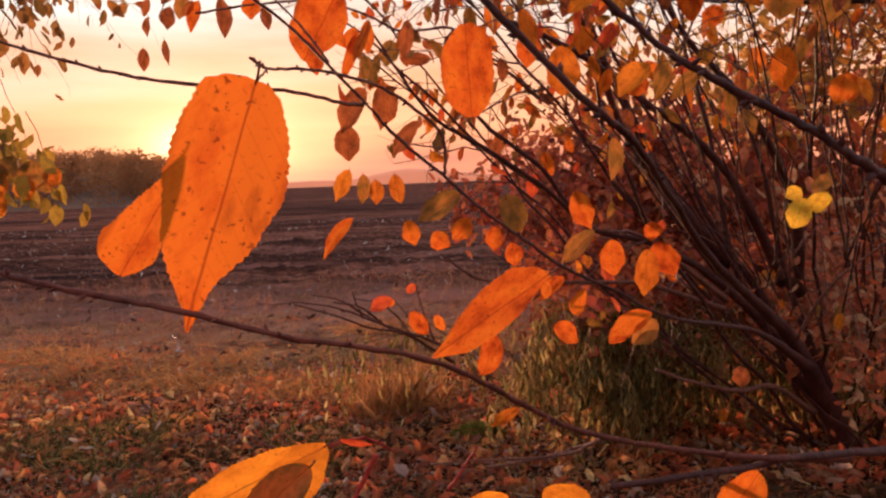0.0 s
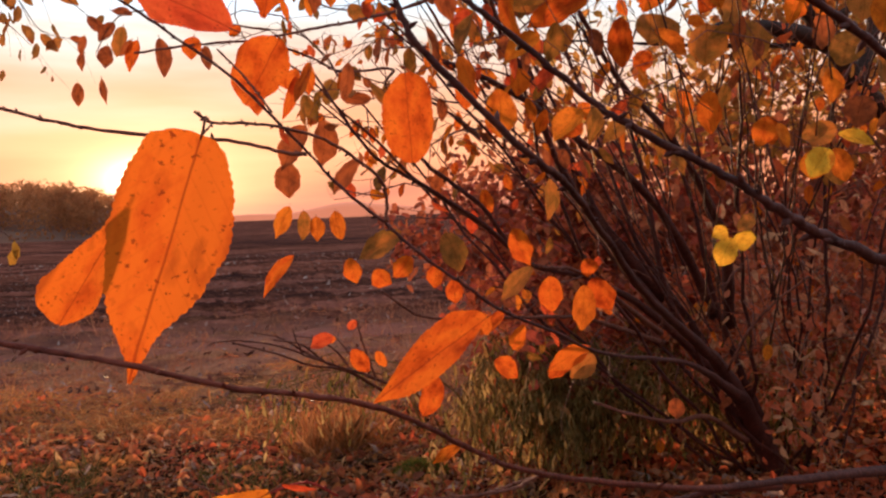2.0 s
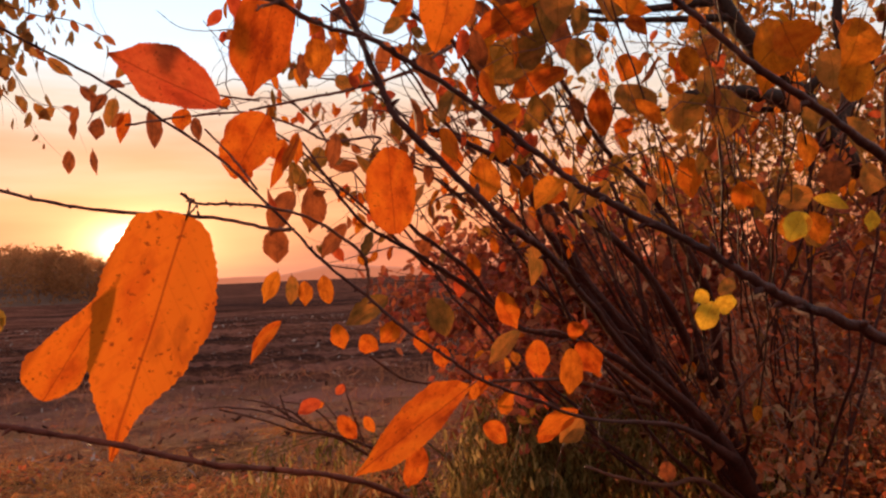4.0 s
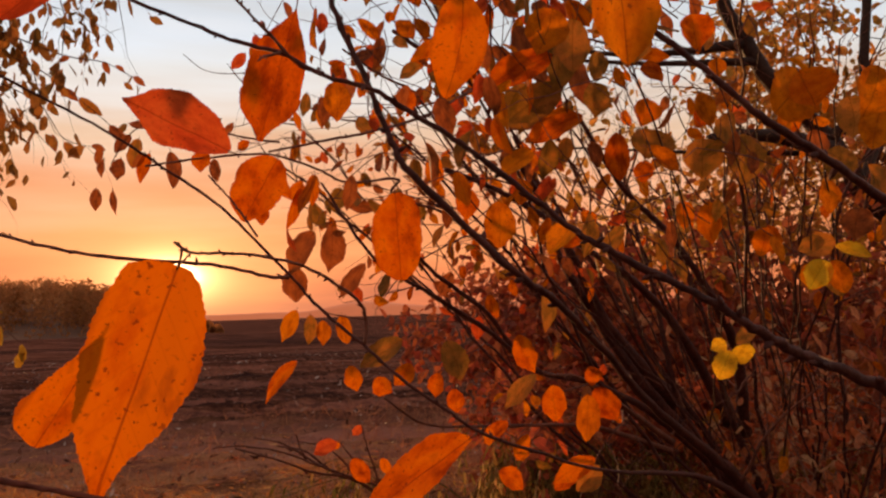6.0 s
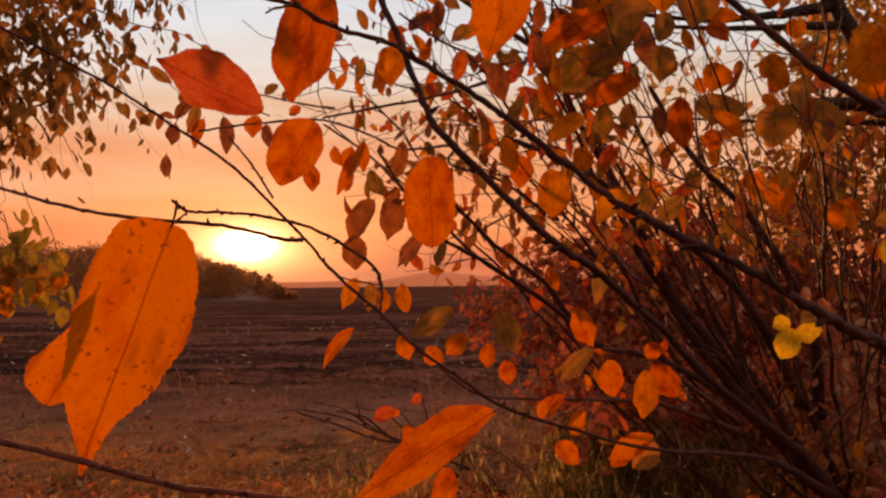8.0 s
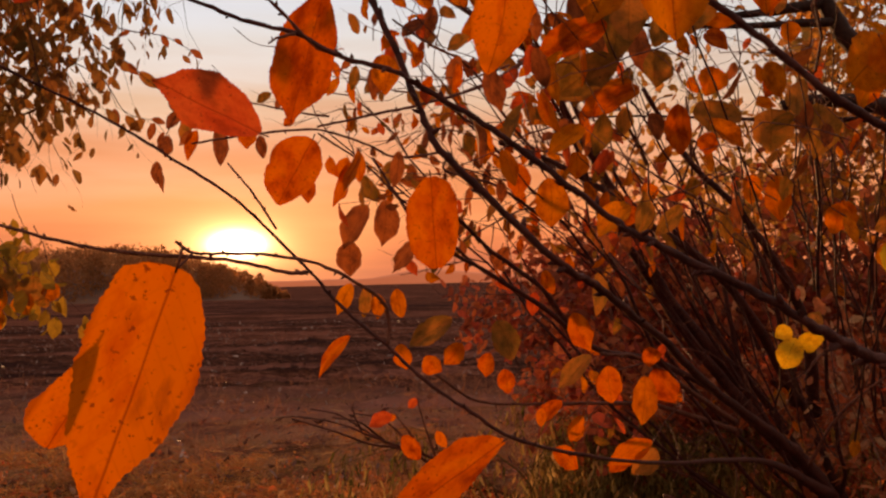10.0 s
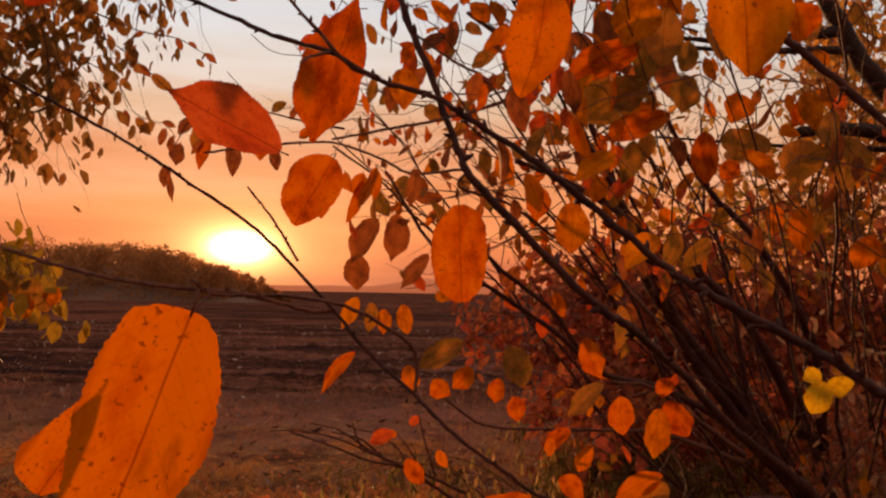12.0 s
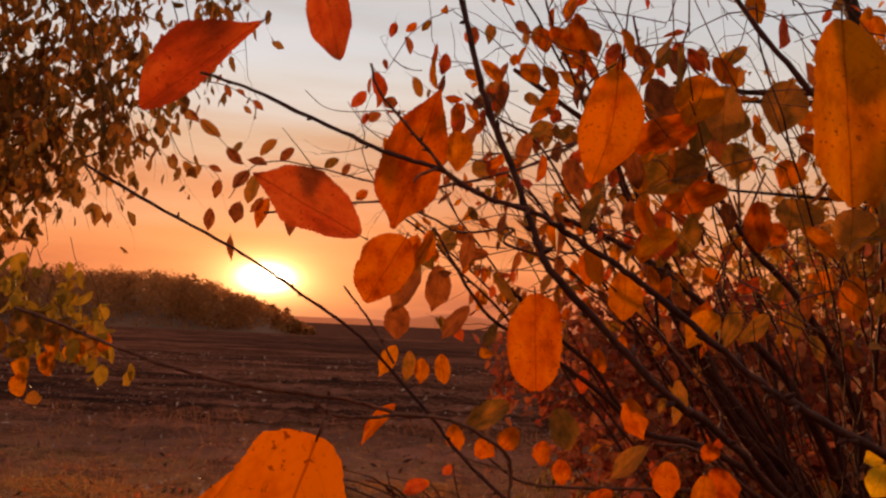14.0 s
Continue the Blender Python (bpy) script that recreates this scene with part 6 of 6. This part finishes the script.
def make_undergrowth():
    nrng = np.random.default_rng(40)
    # weeds: arching clump of narrow olive leaves under the shrub
    own = thing("weed_clump", (0.68, 3.3, 0.0), "bushy clump of drooping olive green weeds gone to seed", "weeds")
    rng = random.Random(71)
    verts, faces, nodes, ends = [], [], [], []
    for k in range(58):
        a, r = rng.uniform(0, 2 * math.pi), abs(rng.gauss(0, 0.21))
        foot = Vector((0.74 + 1.6 * r * math.cos(a), 3.3 + r * math.sin(a), 0.0))
        out = Vector((rng.gauss(0, 0.16) + 0.5 * (foot.x - 0.68), rng.gauss(-0.05, 0.12), 0))
        top = rng.uniform(0.3, 0.6)
        line = smooth_line([foot, foot + out * 0.35 + Vector((0, 0, top * 0.7)), foot + out + Vector((0, 0, top)), foot + out * 1.9 + Vector((0, 0, top * 0.8))], 4)
        tube(line, [0.0035 * (1 - 0.7 * i / len(line)) for i in range(len(line))], 4, verts, faces)
        for q in line[5:]:
            for _ in range(2):
                grow(rng, q, (rng.gauss(0, 0.5), rng.gauss(-0.1, 0.5), -0.3), rng.uniform(0.10, 0.32), 0.0013, 0, verts, faces, nodes, droop=0.75, kink=0.22)
    tagged(part("stalk_growth", mesh_of("stalk_growth", verts, faces, WEED), own), kind="stuff")
    p = np.array([q for q, d in nodes if q.z > 0.03])
    p = p + nrng.normal(0, 0.006, p.shape)
    n = len(p)
    many("foliage", p, nrng.normal(0, 0.32, p.shape) + np.array([0, -0.1, -1.0]), nrng.uniform(0.028, 0.070, n), WEED, own, seed=41, width=0.40)
    # fallen leaves
    def litter(name, n, lo, hi, least, most, mat, seed, label, category):
        m = int(n * 0.25)
        n = int(n * 1.5) + m
        x = nrng.uniform(-5.6, 5.4, n)
        y = np.where(np.arange(n) < m, nrng.uniform(lo - 5.5, lo, n), nrng.uniform(lo, hi, n))
        turf = np.exp(-((x + 1.35) / 0.95) ** 4 - ((y - 2.95) / 0.6) ** 4)
        hem = np.array([noise.noise(Vector((a * 1.6, b * 1.6, 6.0))) for a, b in zip(x, y)])
        keep = nrng.random(n) > 0.75 * turf * (hem > -0.15)
        keep &= nrng.random(n) < np.clip(1.15 - (y - 3.1) / 1.25 + 0.8 * hem + 0.4 * (x > 0.4), 0.006, 1.0) * np.clip((5.6 - np.abs(x)) / 2.0, 0.0, 1.0) * np.clip((y + 4.0) / 3.0, 0.0, 1.0)
        x, y, n = x[keep], y[keep], int(keep.sum())
        z = np.array([ground_height(a, b) for a, b in zip(x, y)]) + nrng.uniform(0.0, 0.03, n)
        many(name, np.stack([x, y, z], 1), np.stack([nrng.normal(0, 1, n), nrng.normal(0, 1, n), nrng.uniform(-0.3, 1.1, n)], 1),
             least + (most - least) * nrng.random(n) ** 2.0, mat, None, (BLADE, BLADE_FACES), seed=seed, spin=1.4, width=0.72, label=label, category=category)
    litter("fallen_leaves", 42000, 1.7, 5.6, 0.014, 0.066, LITTER, 43, "curled red and brown fallen leaves covering the ground", "leaf litter")
    litter("pale_leaf_drift", 9000, 2.6, 5.4, 0.014, 0.070, PALE, 49, "paler orange and tan dry leaves strewn towards the field", "leaf litter")
    # the leaves on top that lie nearest to the shrub, each by itself
    drift = thing("leaf_drift", (-0.6, 3.1, ground_height(-0.6, 3.1)), "drift of large curled rust and tan fallen leaves beside the shrub", "leaf litter")
    shapes = [leaf_mesh(0.06, 0.030 + 0.004 * (k % 4), 0.3 + 0.25 * (k % 3), 0.25 - 0.12 * (k % 5), False, 700 + k, CURLED_LEAF, stalked=False) for k in range(10)]
    rng = random.Random(83)
    count = 0
    while count < 270:
        x, y = rng.uniform(-1.9, 1.5), 2.35 + 1.75 * rng.random()
        if noise.noise(Vector((x * 1.3, y * 1.3, 2.0))) < -0.12 or abs(x - 0.7) < 0.35 and y > 3.05:
            continue
        lie = Matrix.Translation((x, y, ground_height(x, y) + rng.uniform(0.014, 0.03))) @ Euler((rng.gauss(0, 0.35), rng.gauss(0, 0.5), rng.uniform(0, 6.28))).to_matrix().to_4x4()
        part("leaf", shapes[count % 10], drift, at=lie @ Matrix.Scale(rng.uniform(0.55, 1.3), 4))
        count += 1
    # crumbled bits and broken stalks among the leaves
    n = 70000
    x, y = np.clip(nrng.normal(0, 2.6, n), -7, 7), np.clip(nrng.normal(2.9, 1.15, n), -3, 9.5)
    z = np.array([ground_height(a, b) for a, b in zip(x, y)]) + nrng.uniform(0.0, 0.03, n)
    many("leaf_crumbs", np.stack([x, y, z], 1), nrng.normal(0, 1, (n, 3)), 0.006 + 0.03 * nrng.random(n) ** 2, LITTER, None, (FLAKE, FLAKE_FACES), seed=51, width=0.8,
         label="crumbled dry leaf bits strewn over the ground", category="leaf litter")
    n = 17000
    x, y = np.clip(nrng.normal(0, 2.6, n), -7, 7), np.clip(nrng.normal(3.3, 1.9, n), -3, 10.0)
    z = np.array([ground_height(a, b) for a, b in zip(x, y)]) + nrng.uniform(0.01, 0.04, n)
    many("broken_stalks", np.stack([x, y, z], 1), nrng.normal(0, 1, (n, 3)) * np.array([1, 0.7, 0.25]), nrng.uniform(0.03, 0.13, n), PALE, None, (STRAP, STRAP_FACES), seed=52, width=0.4,
         label="broken pale stalks lying among the fallen leaves", category="dry stalks")
    # dark green turf that shows between the leaves
    n = 16000
    x, y = nrng.uniform(-2.6, 0.2, n), nrng.uniform(2.2, 3.75, n)
    hem = np.array([noise.noise(Vector((a * 1.6, b * 1.6, 6.0))) for a, b in zip(x, y)])
    keep = (np.exp(-((x + 1.35) / 0.95) ** 4 - ((y - 2.95) / 0.6) ** 4) > 0.35) & (hem > -0.2)
    x, y, n = x[keep], y[keep], int(keep.sum())
    z = np.array([ground_height(a, b) for a, b in zip(x, y)])
    many("turf", np.stack([x, y, z], 1), nrng.normal(0, 0.7, (n, 3)) + np.array([0, 0, 0.6]), nrng.uniform(0.03, 0.10, n), TURF, None, (STRAP, STRAP_FACES), seed=50,
         label="dark green turf showing through the fallen leaves", category="grass", width=0.9)
    # dry grass
    n = 60000
    x, y = nrng.uniform(-5.5, 4.5, n), -0.5 + 6.0 * nrng.random(n)
    patch = np.array([noise.noise(Vector((a * 0.8, b * 0.8, 9.0))) for a, b in zip(x, y)]) > -0.05 + 0.25 * (x > 0)
    x, y = x[patch], y[patch]
    z = np.array([ground_height(a, b) for a, b in zip(x, y)])
    n = len(x)
    many("dry_grass", np.stack([x, y, z], 1), nrng.normal(0, 0.6, (n, 3)) + np.array([0, 0, 0.8]), nrng.uniform(0.02, 0.085, n), GRASS, None, (STRAP, STRAP_FACES), seed=44,
         label="short dry grass at the edge of the field", category="grass", width=0.45)
    # flattened ochre grass between the litter and the plough land
    n = 26000
    x, y = nrng.uniform(-5.2, 0.1, n), 3.9 + 2.3 * nrng.random(n)
    patch = np.array([noise.noise(Vector((a * 0.9, b * 1.5, 4.0))) for a, b in zip(x, y)]) > 0.0 + 0.12 * (y - 4.4)
    x, y = x[patch], y[patch]
    z = np.array([ground_height(a, b) for a, b in zip(x, y)])
    n = len(x)
    many("flattened_grass", np.stack([x, y, z + 0.004], 1), nrng.normal(0, 0.8, (n, 3)) * np.array([1, 0.8, 0.2]) + np.array([0, 0, 0.22]), nrng.uniform(0.03, 0.10, n), OCHRE_GRASS, None, (STRAP, STRAP_FACES), seed=91,
         label="flattened ochre grass along the edge of the field", category="grass", width=0.8)
    # clods and stubble over the ploughed field
    n = 26000
    y = 4.7 + 26 * nrng.random(n) ** 1.8
    x = nrng.uniform(-1, 1, n) * (2.5 + y * 0.7) - y * 0.1
    z = np.array([ground_height(a, b) for a, b in zip(x, y)])
    many("stubble", np.stack([x, y, z - 0.01], 1), nrng.normal(0, 0.8, (n, 3)) * np.array([1, 1, 0.5]) + np.array([0, 0, 0.15]), (0.015 + 0.065 * nrng.random(n) ** 2) * (1 + y / 18), STUBBLE, None, (FLAKE, FLAKE_FACES), seed=45,
         label="cut stalks and broken clods on the ploughed field", category="stubble", width=0.55)
    # reddish dead weeds along the field's edge
    n = 9000
    x, y = nrng.uniform(-6.0, 2.2, n), 5.2 + 5.0 * nrng.random(n) ** 1.4
    patch = np.array([noise.noise(Vector((a * 0.7, b * 0.9, 3.0))) for a, b in zip(x, y)]) + 0.25 * (x > -0.6) > 0.0
    x, y = x[patch], y[patch]
    n = len(x)
    z = np.array([ground_height(a, b) for a, b in zip(x, y)])
    many("dead_weeds", np.stack([x, y, z], 1), nrng.normal(0, 0.55, (n, 3)) + np.array([0, 0, 0.9]), nrng.uniform(0.05, 0.22, n), DRY_WEED, None, (STRAP, STRAP_FACES), seed=46,
         label="thin reddish dead weeds along the field edge", category="weeds", width=0.3)
    # loose tufts of ochre grass where the litter meets the field
    for k, (x, y, tall) in enumerate([(-0.34, 3.64, 0.26), (-0.20, 3.75, 0.30), (-2.3, 4.6, 0.12), (-1.5, 4.4, 0.11)]):
        own = thing("grass_tuft", (x, y, ground_height(x, y)), "dry rust-brown grass tuft at the edge of the leaf litter", "grass", "grass tufts at the field edge")
        n = 300
        spots = np.stack([nrng.normal(x, 0.075, n), nrng.normal(y, 0.08, n), np.full(n, ground_height(x, y) - 0.01)], 1)
        many("blade_growth", spots, nrng.normal(0, 0.55, (n, 3)) + np.array([0, 0, 0.9]), nrng.uniform(0.25, 1.15, n) * tall, TUFT, own, (STRAP, STRAP_FACES), seed=60 + k, width=0.42)
    # a cushion of green moss among the leaves
    own = thing("moss_cushion", (0.12, 3.2, ground_height(0.12, 3.2)), "small green moss cushion among the fallen leaves", "moss")
    n = 1500
    a, r = nrng.uniform(0, 2 * math.pi, n), nrng.random(n) ** 0.5
    spots = np.stack([0.12 + 0.13 * r * np.cos(a), 3.2 + 0.09 * r * np.sin(a), ground_height(0.12, 3.2) + 0.07 * np.sqrt(1 - r * r) - 0.01], 1)
    many("blade_growth", spots, nrng.normal(0, 0.5, (n, 3)) + np.array([0, 0, 1.0]), nrng.uniform(0.012, 0.035, n), MOSS, own, (STRAP, STRAP_FACES), seed=90, width=1.2)
    # red undergrowth right of the shrub's foot
    own = thing("brambles", (2.2, 3.1, 0.0), "tangle of reddish brown brambles and dry leaves round the stems", "brambles")
    rng = random.Random(47)
    verts, faces, nodes = [], [], []
    for k in range(170):
        p = (rng.uniform(1.25, 4.0), rng.uniform(2.2, 3.6), rng.uniform(0.0, 0.45))
        grow(rng, p, (rng.gauss(-0.1, 0.5), rng.gauss(0, 0.4), 0.9), rng.uniform(0.3, 0.8), 0.003, 1, verts, faces, nodes)
    tagged(part("stalk_growth", mesh_of("stalk_growth", verts, faces, DEADWOOD), own), kind="stuff")
    pts = np.array([p for p, d in nodes])
    pts = np.repeat(pts, 2, 0) + nrng.normal(0, 0.04, (len(pts) * 2, 3))
    many("foliage", pts, nrng.normal(0, 0.8, pts.shape) + np.array([0, 0, -0.4]), nrng.uniform(0.025, 0.06, len(pts)), RUST, own, seed=48)


fill_shrub()
make_back_shrub()
make_right_tree()
make_left_tree()
make_ochre_sprays()
make_undergrowth()
